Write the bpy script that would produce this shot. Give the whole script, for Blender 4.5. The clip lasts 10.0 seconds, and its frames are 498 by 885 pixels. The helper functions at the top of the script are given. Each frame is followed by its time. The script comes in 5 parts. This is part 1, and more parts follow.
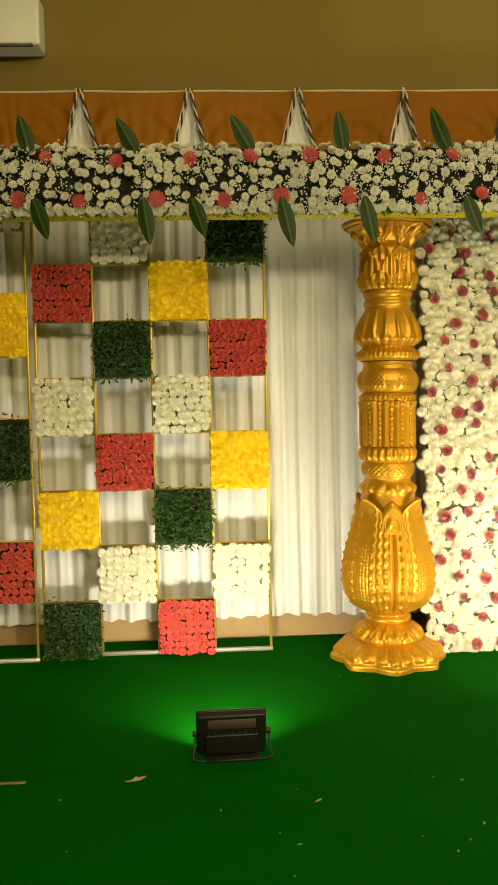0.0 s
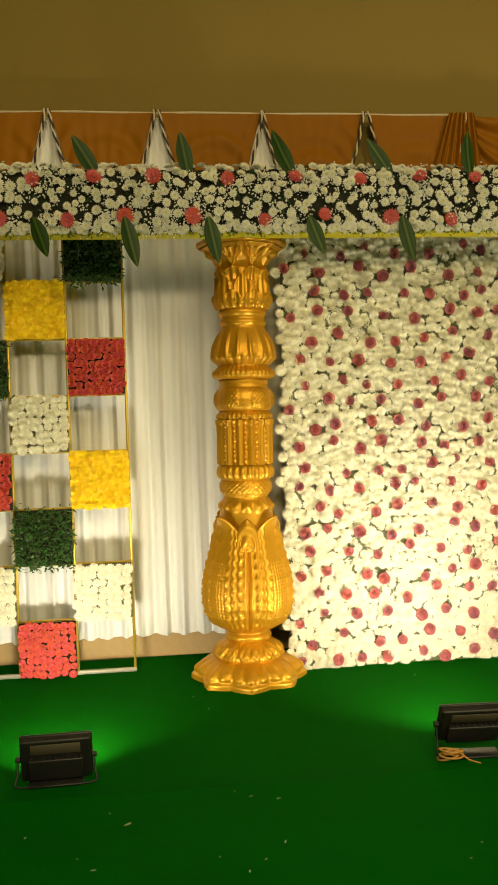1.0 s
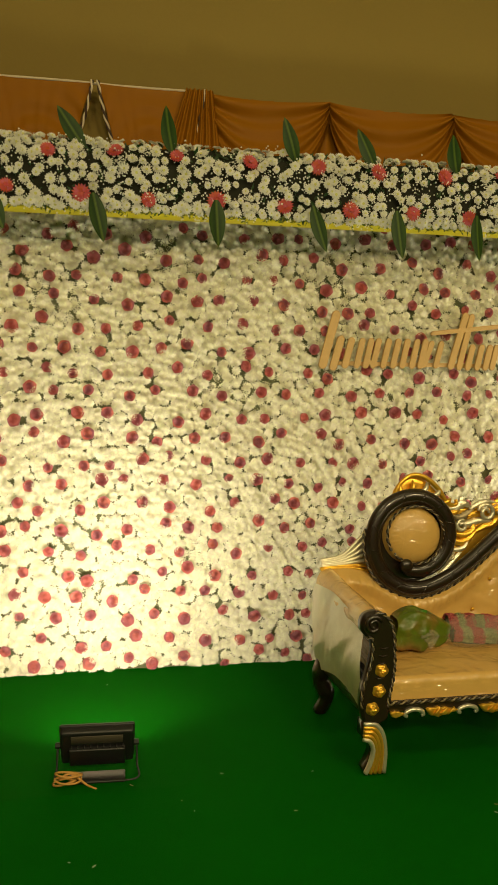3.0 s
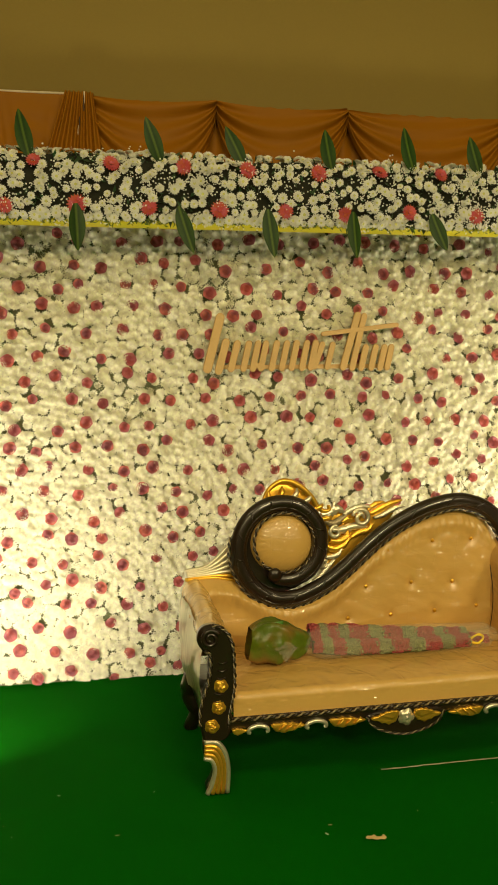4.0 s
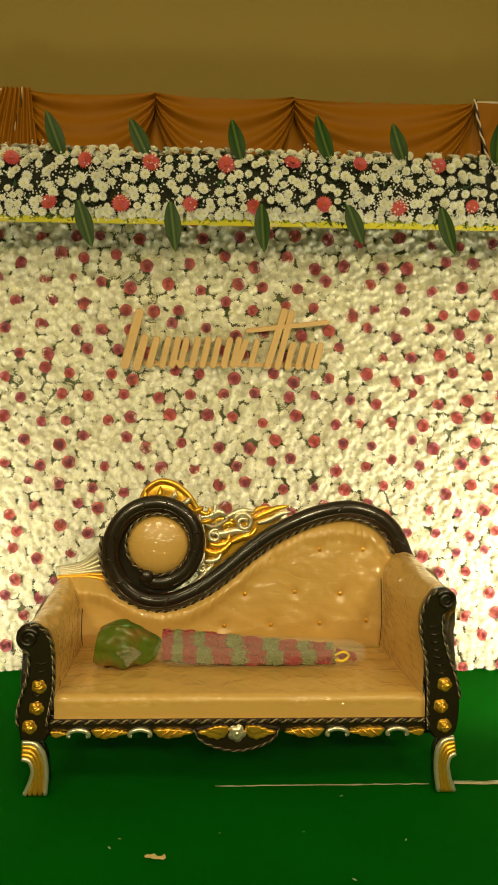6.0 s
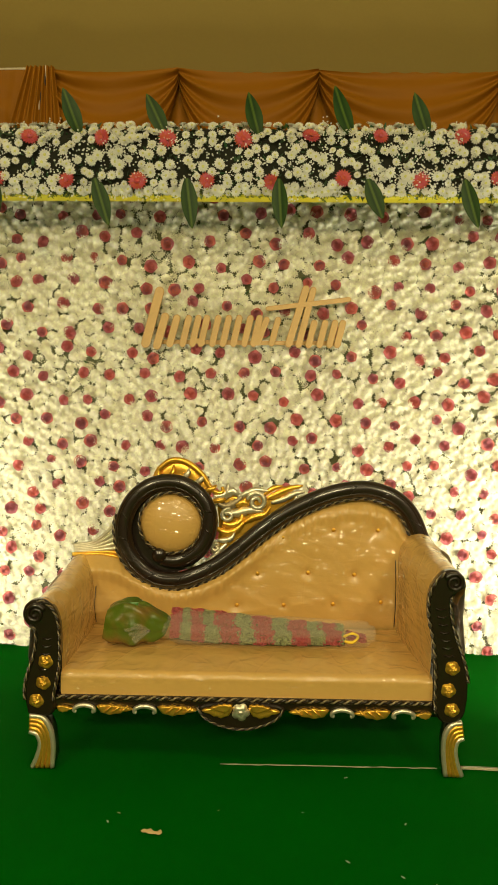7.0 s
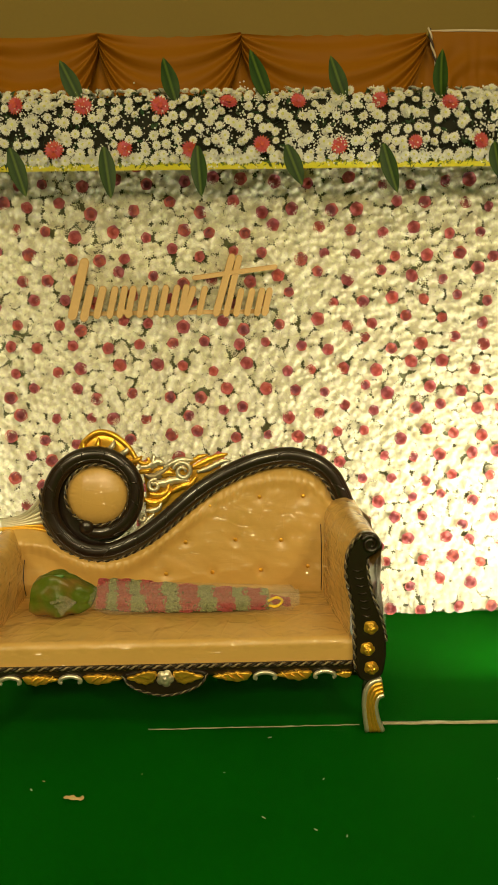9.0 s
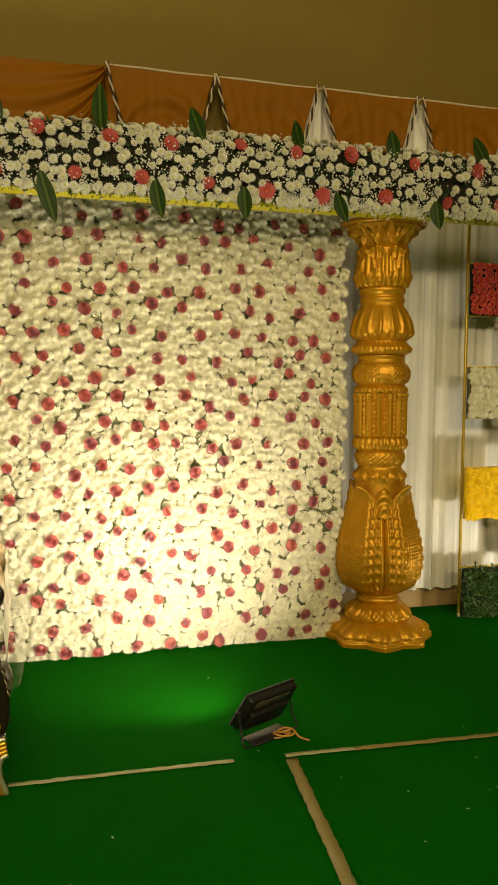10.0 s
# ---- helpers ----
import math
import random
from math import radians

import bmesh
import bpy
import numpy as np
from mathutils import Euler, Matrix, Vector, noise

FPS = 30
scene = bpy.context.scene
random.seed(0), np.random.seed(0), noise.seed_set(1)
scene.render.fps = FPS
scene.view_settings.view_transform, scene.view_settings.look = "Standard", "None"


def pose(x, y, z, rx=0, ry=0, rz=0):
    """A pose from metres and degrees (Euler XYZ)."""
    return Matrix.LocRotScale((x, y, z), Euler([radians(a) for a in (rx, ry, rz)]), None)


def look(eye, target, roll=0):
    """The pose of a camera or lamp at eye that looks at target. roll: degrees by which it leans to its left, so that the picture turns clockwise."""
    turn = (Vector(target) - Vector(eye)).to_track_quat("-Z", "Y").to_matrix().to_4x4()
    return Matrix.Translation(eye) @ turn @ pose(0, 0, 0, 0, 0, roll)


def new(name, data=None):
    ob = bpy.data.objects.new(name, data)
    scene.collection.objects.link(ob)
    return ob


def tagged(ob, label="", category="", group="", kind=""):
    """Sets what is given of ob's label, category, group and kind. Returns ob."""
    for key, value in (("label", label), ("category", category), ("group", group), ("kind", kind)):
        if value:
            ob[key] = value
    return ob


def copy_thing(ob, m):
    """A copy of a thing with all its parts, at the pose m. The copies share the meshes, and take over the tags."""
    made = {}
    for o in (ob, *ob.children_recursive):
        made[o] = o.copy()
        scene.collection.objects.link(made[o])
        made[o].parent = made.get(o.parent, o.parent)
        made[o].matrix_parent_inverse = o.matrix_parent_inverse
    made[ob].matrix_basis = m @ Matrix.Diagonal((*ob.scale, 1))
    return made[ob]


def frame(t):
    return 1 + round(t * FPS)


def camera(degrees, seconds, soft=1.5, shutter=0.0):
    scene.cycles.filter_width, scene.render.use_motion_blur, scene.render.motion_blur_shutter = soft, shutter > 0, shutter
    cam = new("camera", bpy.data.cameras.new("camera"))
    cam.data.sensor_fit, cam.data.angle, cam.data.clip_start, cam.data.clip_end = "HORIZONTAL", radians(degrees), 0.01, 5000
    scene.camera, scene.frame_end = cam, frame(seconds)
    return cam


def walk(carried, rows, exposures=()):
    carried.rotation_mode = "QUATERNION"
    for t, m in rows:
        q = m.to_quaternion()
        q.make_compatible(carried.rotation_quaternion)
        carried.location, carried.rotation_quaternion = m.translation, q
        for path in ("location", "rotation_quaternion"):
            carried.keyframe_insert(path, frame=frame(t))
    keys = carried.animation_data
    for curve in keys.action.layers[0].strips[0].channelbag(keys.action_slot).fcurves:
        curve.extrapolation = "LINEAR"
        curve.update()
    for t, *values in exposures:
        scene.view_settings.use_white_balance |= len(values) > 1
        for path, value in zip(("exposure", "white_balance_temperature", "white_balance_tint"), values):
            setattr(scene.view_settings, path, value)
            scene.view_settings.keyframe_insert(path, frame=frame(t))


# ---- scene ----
cam = camera(33.6, 10.0, soft=1.1)
PATH = [
    (0, (-0.183, -0.179, 1.492), (-0.085, 1.815, 1.385), -1.2),
    (0.5, (0.04, -0.172, 1.485), (0.243, 1.816, 1.396), -2.6),
    (1, (0.363, -0.222, 1.487), (0.571, 1.766, 1.419), -1.7),
    (1.5, (0.65, -0.176, 1.527), (0.937, 1.801, 1.433), -2.9),
    (2, (0.928, -0.117, 1.52), (1.315, 1.843, 1.421), -1.8),
    (2.5, (1.28, -0.147, 1.514), (1.639, 1.818, 1.417), 0.5),
    (3, (1.568, -0.099, 1.507), (1.975, 1.857, 1.404), 0.6),
    (3.2, (1.693, -0.071, 1.506), (2.137, 1.877, 1.417), 0.2),
    (4.3, (2.503, -0.134, 1.519), (2.84, 1.836, 1.429), -0.5),
    (4.5, (2.622, -0.12, 1.521), (2.941, 1.853, 1.447), 0.2),
    (5, (2.946, -0.146, 1.52), (3.132, 1.845, 1.485), -0.5),
    (5.5, (3.227, -0.185, 1.524), (3.354, 1.809, 1.427), 0.4),
    (5.7, (3.306, -0.163, 1.522), (3.425, 1.832, 1.429), 0.5),
    (7, (3.606, -0.101, 1.512), (3.558, 1.892, 1.364), 0.6),
    (7.5, (3.613, -0.086, 1.516), (3.56, 1.908, 1.364), 0.4),
    (8, (3.624, -0.077, 1.507), (3.569, 1.915, 1.339), -0.4),
    (8.5, (3.636, -0.073, 1.503), (3.59, 1.916, 1.299), -0.6),
    (9, (3.803, -0.121, 1.509), (3.834, 1.866, 1.288), -0.9),
    (9.2, (3.93, -0.13, 1.523), (4.061, 1.853, 1.301), -0.4),
    (9.5, (4.14, -0.092, 1.518), (4.429, 1.878, 1.329), 0.3),
    (10, (4.391, -0.065, 1.537), (4.946, 1.85, 1.383), 0.5),
]
walk(cam, [(t, look(eye, target, roll)) for t, eye, target, roll in PATH],
     exposures=[(0, -0.15, 6500, 10), (1.5, -0.40, 6500, 10), (3, -0.44, 6550, 11), (4.5, -0.26, 6500, 10), (5.5, -0.2, 6450, 10), (7.0, -0.18, 6150, 10), (8.5, -0.18, 6300, 10), (9.0, -0.24, 6450, 11), (9.3, -0.46, 6600, 12), (10, -0.54, 6650, 13)])

# ---- light ----
world = bpy.data.worlds.new("world")
world.use_nodes = True
world.node_tree.nodes["Background"].inputs[0].default_value = (1.0, 0.8, 0.45, 1)
world.node_tree.nodes["Background"].inputs[1].default_value = 0.02
scene.world = world


def area_lamp(name, m, sx, sy, watts, colour, spread=180):
    d = bpy.data.lights.new(name, "AREA")
    d.shape, d.size, d.size_y, d.energy, d.color, d.spread = "RECTANGLE", sx, sy, watts, colour, radians(spread)
    ob = new(name, d)
    ob.matrix_world = m
    return ob


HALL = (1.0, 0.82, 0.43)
FLOOD = (1.0, 0.915, 0.68)
# Unseen hall lamps; the overhead row is added to brighten sofa and floor.
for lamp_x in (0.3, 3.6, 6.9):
    area_lamp("unseen_hall_light", look((lamp_x, -4.6, 4.3), (lamp_x, 3.2, 1.0)), 1.3, 0.6, 190, HALL)
    area_lamp("unseen_hall_light", look((lamp_x, -1.0, 5.4), (lamp_x, 1.4, 0.0)), 1.3, 0.9, 52, HALL)


# ---- materials ----
def material(name, colour, rough=0.6, metal=0.0, vary=0.15, scale=20.0, bump=0.2, coarse=2.0, stain=0.12, coat=0.0,
             random_hue=0.0, random_value=0.0, bump_dist=0.004, sheen=0.0, translucent=0.0):
    """A surface with grain and blotches; random_hue shifts the tone from piece to piece."""
    mat = bpy.data.materials.new(name)
    mat.use_nodes = True
    nt = mat.node_tree
    n, l = nt.nodes, nt.links
    bsdf = n["Principled BSDF"]
    bsdf.inputs["Roughness"].default_value = rough
    bsdf.inputs["Metallic"].default_value = metal
    bsdf.inputs["Coat Weight"].default_value = coat
    bsdf.inputs["Coat Roughness"].default_value = 0.08
    bsdf.inputs["Sheen Weight"].default_value = sheen
    fine = n.new("ShaderNodeTexNoise")
    fine.inputs["Scale"].default_value, fine.inputs["Detail"].default_value = scale, 4
    big = n.new("ShaderNodeTexNoise")
    big.inputs["Scale"].default_value, big.inputs["Detail"].default_value = coarse, 3
    geo = n.new("ShaderNodeNewGeometry")
    for t in (fine, big):
        l.new(geo.outputs["Position"], t.inputs["Vector"])
    add = n.new("ShaderNodeMath")
    add.operation = "MULTIPLY_ADD"
    l.new(fine.outputs["Fac"], add.inputs[0])
    add.inputs[1].default_value, add.inputs[2].default_value = vary * 2, 1 - vary - stain
    add2 = n.new("ShaderNodeMath")
    add2.operation = "MULTIPLY_ADD"
    l.new(big.outputs["Fac"], add2.inputs[0])
    add2.inputs[1].default_value = stain * 2
    l.new(add.outputs[0], add2.inputs[2])
    hsv = n.new("ShaderNodeHueSaturation")
    hsv.inputs["Color"].default_value = (*colour, 1)
    l.new(add2.outputs[0], hsv.inputs["Value"])
    if random_hue:
        info = n.new("ShaderNodeObjectInfo")
        both = n.new("ShaderNodeMath")
        both.operation = "ADD"
        l.new(info.outputs["Random"], both.inputs[0])
        l.new(geo.outputs["Random Per Island"], both.inputs[1])
        frac = n.new("ShaderNodeMath")
        frac.operation = "FRACT"
        l.new(both.outputs[0], frac.inputs[0])
        for out, lo, hi in (("Hue", 0.5 - random_hue, 0.5 + random_hue), ("Saturation", 1 - 4 * random_hue, 1 + 4 * random_hue)):
            mr = n.new("ShaderNodeMapRange")
            mr.inputs["To Min"].default_value, mr.inputs["To Max"].default_value = lo, hi
            l.new(frac.outputs[0], mr.inputs["Value"])
            l.new(mr.outputs[0], hsv.inputs[out])
        if random_value:
            spread = n.new("ShaderNodeMapRange")
            spread.inputs["To Min"].default_value, spread.inputs["To Max"].default_value = 1 - random_value, 1 + random_value * 0.4
            l.new(frac.outputs[0], spread.inputs["Value"])
            times = n.new("ShaderNodeMath")
            times.operation = "MULTIPLY"
            l.new(spread.outputs[0], times.inputs[0])
            l.new(add2.outputs[0], times.inputs[1])
            l.new(times.outputs[0], hsv.inputs["Value"])
    l.new(hsv.outputs["Color"], bsdf.inputs["Base Color"])
    if bump:
        b = n.new("ShaderNodeBump")
        b.inputs["Strength"].default_value, b.inputs["Distance"].default_value = bump, bump_dist
        l.new(fine.outputs["Fac"], b.inputs["Height"])
        l.new(b.outputs["Normal"], bsdf.inputs["Normal"])
    if translucent:
        tr = n.new("ShaderNodeBsdfTranslucent")
        l.new(hsv.outputs["Color"], tr.inputs["Color"])
        mix = n.new("ShaderNodeMixShader")
        mix.inputs[0].default_value = translucent
        l.new(bsdf.outputs[0], mix.inputs[1])
        l.new(tr.outputs[0], mix.inputs[2])
        l.new(mix.outputs[0], n["Material Output"].inputs["Surface"])
    return mat


M = {}
M["wall"] = material("ochre_wall_paint", (0.195, 0.131, 0.014), 0.75, vary=0.04, scale=60, bump=0.08, coarse=0.8, stain=0.08)
M["skirt"] = material("wall_base_plaster", (0.45, 0.30, 0.13), 0.8, vary=0.1, scale=30, bump=0.15)
M["ceiling"] = material("ceiling_paint", (0.75, 0.68, 0.5), 0.8, vary=0.03, bump=0.05)
M["carpet"] = material("green_carpet", (0.0006, 0.098, 0.0006), 0.95, vary=0.35, scale=420, bump=0.8, coarse=1.6, stain=0.2, bump_dist=0.003, sheen=0.0)
M["carpet"].node_tree.nodes["Principled BSDF"].inputs["Specular IOR Level"].default_value = 0.03
M["concrete"] = material("hall_floor", (0.3, 0.28, 0.25), 0.7, vary=0.1)
M["curtain"] = material("white_satin_curtain", (0.78, 0.77, 0.74), 0.42, vary=0.04, scale=300, bump=0.05, stain=0.05)
M["orange"] = material("orange_satin", (0.26, 0.098, 0.001), 0.6, vary=0.06, scale=240, bump=0.08, stain=0.1)
M["orange"].node_tree.nodes["Principled BSDF"].inputs["Specular IOR Level"].default_value = 0.15
M["rope_dark"] = material("dark_rope", (0.05, 0.025, 0.015), 0.7)
M["rope_light"] = material("pale_rope", (0.6, 0.5, 0.35), 0.7)
M["yellow_cloth"] = material("yellow_cloth", (0.64, 0.56, 0.006), 0.55, vary=0.08, scale=90, bump=0.15)
M["mum"] = material("white_mum_petal", (0.87, 0.84, 0.67), 0.6, vary=0.08, scale=120, bump=0.0, coarse=2.2, stain=0.05, random_hue=0.025, random_value=0.14)
M["mum_heart"] = material("mum_heart", (0.72, 0.68, 0.25), 0.7, vary=0.2, scale=150, bump=0.0)
M["daisy"] = material("white_daisy_petal", (0.76, 0.75, 0.66), 0.55, vary=0.1, scale=120, bump=0.0, random_hue=0.02, translucent=0.12)
M["daisy_heart"] = material("daisy_heart", (0.62, 0.6, 0.18), 0.7, vary=0.2, scale=150, bump=0.0)
M["rose"] = material("pink_rose_petal", (0.56, 0.165, 0.17), 0.5, vary=0.3, scale=110, bump=0.0, random_hue=0.02, random_value=0.38, translucent=0.1)
M["coral"] = material("coral_rose_petal", (0.66, 0.105, 0.078), 0.5, vary=0.25, scale=110, bump=0.0, random_hue=0.015, translucent=0.1)
M["gerbera"] = material("gerbera_petal", (0.48, 0.062, 0.055), 0.5, vary=0.2, scale=110, bump=0.0, random_hue=0.02)
M["marigold"] = material("yellow_marigold_petal", (0.95, 0.68, 0.003), 0.55, vary=0.15, scale=120, bump=0.0, random_hue=0.012)
M["green"] = material("dark_foliage", (0.022, 0.062, 0.012), 0.5, vary=0.4, scale=90, bump=0.0, random_hue=0.03)
M["sprig"] = material("green_sprig", (0.034, 0.085, 0.012), 0.5, vary=0.3, scale=90, bump=0.0, random_hue=0.03)
M["lime"] = material("lime_sprig", (0.11, 0.15, 0.010), 0.5, vary=0.3, scale=90, bump=0.0, random_hue=0.03)
# net toned dark olive so the gaps between white blooms look deep
M["net"] = material("flower_net", (0.10, 0.105, 0.045), 0.8, vary=0.3, scale=60)
# near-black backing that shows as dark gaps between blooms
M["dark_net"] = material("dark_backing", (0.012, 0.012, 0.005), 0.95, vary=0.4, scale=60)
M["gold"] = material("gold_paint", (0.60, 0.295, 0.010), 0.38, metal=0.5, vary=0.14, scale=70, bump=0.35, coarse=5, stain=0.12, bump_dist=0.003)
M["gilt"] = material("gilt_carving", (0.85, 0.48, 0.05), 0.28, metal=0.75, vary=0.15, scale=90, bump=0.2)
M["silver"] = material("silver_carving", (0.72, 0.66, 0.50), 0.3, metal=0.7, vary=0.15, scale=90, bump=0.2)
M["walnut"] = material("dark_lacquered_wood", (0.017, 0.009, 0.005), 0.28, vary=0.3, scale=40, bump=0.2, coat=0.5)
M["leather"] = material("tan_leatherette_in_film", (0.64, 0.39, 0.105), 0.42, vary=0.03, scale=60, bump=0.05, coarse=3, stain=0.06, coat=1.0, bump_dist=0.002)


def film_over(mat):
    """Crinkled clear film over a surface: its gloss follows its own folds, broad slack and fine sharp creases."""
    n, l = mat.node_tree.nodes, mat.node_tree.links
    geo = next(x for x in n if x.bl_idname == "ShaderNodeNewGeometry")
    below = None
    for turn, scale, freq, sharp, strength, dist in (((0.2, 0.5, 0.3), (1, 1, 1), 5.0, False, 0.9, 0.020), ((0.3, 0.7, 0.5), (1.0, 1.0, 2.6), 12.0, False, 0.9, 0.015), ((0.9, -0.6, 0.2), (2.2, 1.0, 1.0), 2.4, True, 0.22, 0.010)):
        st = n.new("ShaderNodeMapping")
        st.inputs["Scale"].default_value = scale
        st.inputs["Rotation"].default_value = turn
        l.new(geo.outputs["Position"], st.inputs["Vector"])
        tex = n.new("ShaderNodeTexNoise")
        tex.inputs["Scale"].default_value, tex.inputs["Detail"].default_value, tex.inputs["Distortion"].default_value = freq, 0 if sharp else 1.5, 0.6
        l.new(st.outputs[0], tex.inputs["Vector"])
        out = tex.outputs["Fac"]
        if sharp:
            ramp = n.new("ShaderNodeValToRGB")
            ramp.color_ramp.elements[0].position, ramp.color_ramp.elements[0].color = 0.475, (0, 0, 0, 1)
            ramp.color_ramp.elements[1].position, ramp.color_ramp.elements[1].color = 0.525, (0, 0, 0, 1)
            ramp.color_ramp.elements.new(0.50).color = (1, 1, 1, 1)
            l.new(out, ramp.inputs[0])
            out = ramp.outputs[0]
        b = n.new("ShaderNodeBump")
        b.inputs["Strength"].default_value, b.inputs["Distance"].default_value = strength, dist
        l.new(out, b.inputs["Height"])
        if below:
            l.new(below, b.inputs["Normal"])
        below = b.outputs["Normal"]
    l.new(below, n["Principled BSDF"].inputs["Coat Normal"])


film_over(M["leather"])
M["antique"] = material("antique_silver", (0.30, 0.24, 0.14), 0.4, metal=0.5, vary=0.2, scale=90, bump=0.1)
M["frame_gold"] = material("gold_metal_strip", (0.55, 0.38, 0.05), 0.4, metal=0.6, vary=0.25, scale=50)
M["frame_grey"] = material("grey_metal_bar", (0.42, 0.40, 0.33), 0.45, metal=0.5, vary=0.2, scale=40)
M["black"] = material("black_cast_metal", (0.012, 0.012, 0.012), 0.45, vary=0.2, scale=120, bump=0.2)
M["grey_plate"] = material("grey_label_plate", (0.085, 0.07, 0.05), 0.5, vary=0.1)
M["ply"] = material("gold_plywood", (0.46, 0.285, 0.095), 0.5, vary=0.1, scale=60, coarse=6, stain=0.12)
M["tape"] = material("clear_packing_tape", (0.36, 0.36, 0.20), 0.3, vary=0.2, scale=60, coat=0.3)
M["brown_tape"] = material("brown_tape", (0.24, 0.20, 0.06), 0.4, vary=0.2, scale=60)
M["paper"] = material("scrap_paper", (0.6, 0.45, 0.2), 0.8)
M["petal_scrap"] = material("fallen_petal", (0.55, 0.6, 0.4), 0.7)
M["cable"] = material("orange_cable", (0.55, 0.28, 0.06), 0.5)
M["white_plastic"] = material("white_plastic", (0.75, 0.72, 0.62), 0.4, vary=0.03, bump=0.05)


def film_material(name, alpha_mix, tint):
    """Clear wrinkled plastic film."""
    mat = bpy.data.materials.new(name)
    mat.use_nodes = True
    n, l = mat.node_tree.nodes, mat.node_tree.links
    bsdf = n["Principled BSDF"]
    bsdf.inputs["Base Color"].default_value = (*tint, 1)
    bsdf.inputs["Roughness"].default_value = 0.18
    noise_tex = n.new("ShaderNodeTexNoise")
    noise_tex.inputs["Scale"].default_value, noise_tex.inputs["Detail"].default_value = 24, 5
    b = n.new("ShaderNodeBump")
    b.inputs["Strength"].default_value, b.inputs["Distance"].default_value = 0.8, 0.01
    l.new(noise_tex.outputs["Fac"], b.inputs["Height"])
    l.new(b.outputs["Normal"], bsdf.inputs["Normal"])
    clear = n.new("ShaderNodeBsdfTransparent")
    mix = n.new("ShaderNodeMixShader")
    mix.inputs[0].default_value = alpha_mix
    l.new(clear.outputs[0], mix.inputs[1])
    l.new(bsdf.outputs[0], mix.inputs[2])
    l.new(mix.outputs[0], n["Material Output"].inputs["Surface"])
    return mat


M["film"] = film_material("clear_film", 0.15, (0.8, 0.75, 0.6))


def striped_leaf():
    """Dark green blade with a paler stripe along each side of its middle."""
    mat = material("striped_leaf", (0.03, 0.085, 0.012), 0.5, vary=0.2, scale=60, bump=0.1)
    n, l = mat.node_tree.nodes, mat.node_tree.links
    tex = n.new("ShaderNodeTexCoord")
    sep = n.new("ShaderNodeSeparateXYZ")
    l.new(tex.outputs["Object"], sep.inputs[0])
    ab = n.new("ShaderNodeMath")
    ab.operation = "ABSOLUTE"
    l.new(sep.outputs["X"], ab.inputs[0])
    ramp = n.new("ShaderNodeValToRGB")
    els = ramp.color_ramp.elements
    els[0].position, els[0].color = 0.0, (0.065, 0.105, 0.008, 1)
    els[1].position, els[1].color = 0.30, (0.009, 0.030, 0.003, 1)
    e = els.new(0.85)
    e.color = (0.022, 0.050, 0.005, 1)
    sc = n.new("ShaderNodeMath")
    sc.operation = "MULTIPLY"
    sc.inputs[1].default_value = 32
    l.new(ab.outputs[0], sc.inputs[0])
    l.new(sc.outputs[0], ramp.inputs[0])
    hsv = next(x for x in n if x.bl_idname == "ShaderNodeHueSaturation")
    l.new(ramp.outputs[0], hsv.inputs["Color"])
    return mat


M["leaf"] = striped_leaf()
M["leaf"].node_tree.nodes["Principled BSDF"].inputs["Specular IOR Level"].default_value = 0.2


# ---- mesh helpers ----
def mesh_of(name, verts, faces, mats, face_mats=None, smooth=True):
    me = bpy.data.meshes.new(name)
    me.from_pydata([tuple(v) for v in verts], [], [tuple(f) for f in faces])
    for m in (mats if isinstance(mats, (list, tuple)) else [mats]):
        me.materials.append(m)
    if face_mats is not None:
        me.polygons.foreach_set("material_index", np.asarray(face_mats, dtype=np.int32))
    me.polygons.foreach_set("use_smooth", np.full(len(me.polygons), smooth))
    me.update()
    return me


def thing(name, at, label, category, group="", kind=""):
    ob = new(name)
    ob.location = at
    ob.empty_display_size = 0.1
    return tagged(ob, label, category, group, kind)


def world_at(ob):
    """Where a thing or part stands, taken up through its parents."""
    m = ob.matrix_basis.copy()
    while ob.parent:
        m = ob.parent.matrix_basis @ ob.matrix_parent_inverse @ m
        ob = ob.parent
    return m


def adopt(ob, parent):
    ob.parent = parent
    ob.matrix_parent_inverse = world_at(parent).inverted()
    return ob


def part(name, me, parent=None, label="", kind=""):
    """One mesh object, built in world coordinates, under a thing or a part. me: a mesh, or (bmesh, material)."""
    if isinstance(me, tuple):
        bm, mat = me
        data = bpy.data.meshes.new(name)
        bm.normal_update()
        bm.to_mesh(data)
        bm.free()
        data.materials.append(mat)
        me = data
    ob = new(name, me)
    if parent:
        adopt(ob, parent)
    if label or kind:
        tagged(ob, label, "", "", kind)
    return ob


def box_bm(x0, x1, y0, y1, z0, z1, bevel=0.0, seg=2):
    bm = bmesh.new()
    bmesh.ops.create_cube(bm, size=1)
    bmesh.ops.scale(bm, vec=(x1 - x0, y1 - y0, z1 - z0), verts=bm.verts)
    bmesh.ops.translate(bm, vec=((x0 + x1) / 2, (y0 + y1) / 2, (z0 + z1) / 2), verts=bm.verts)
    if bevel:
        bmesh.ops.bevel(bm, geom=bm.edges[:], offset=bevel, segments=seg, affect="EDGES", profile=0.6)
        for f in bm.faces:
            f.smooth = True
    return bm


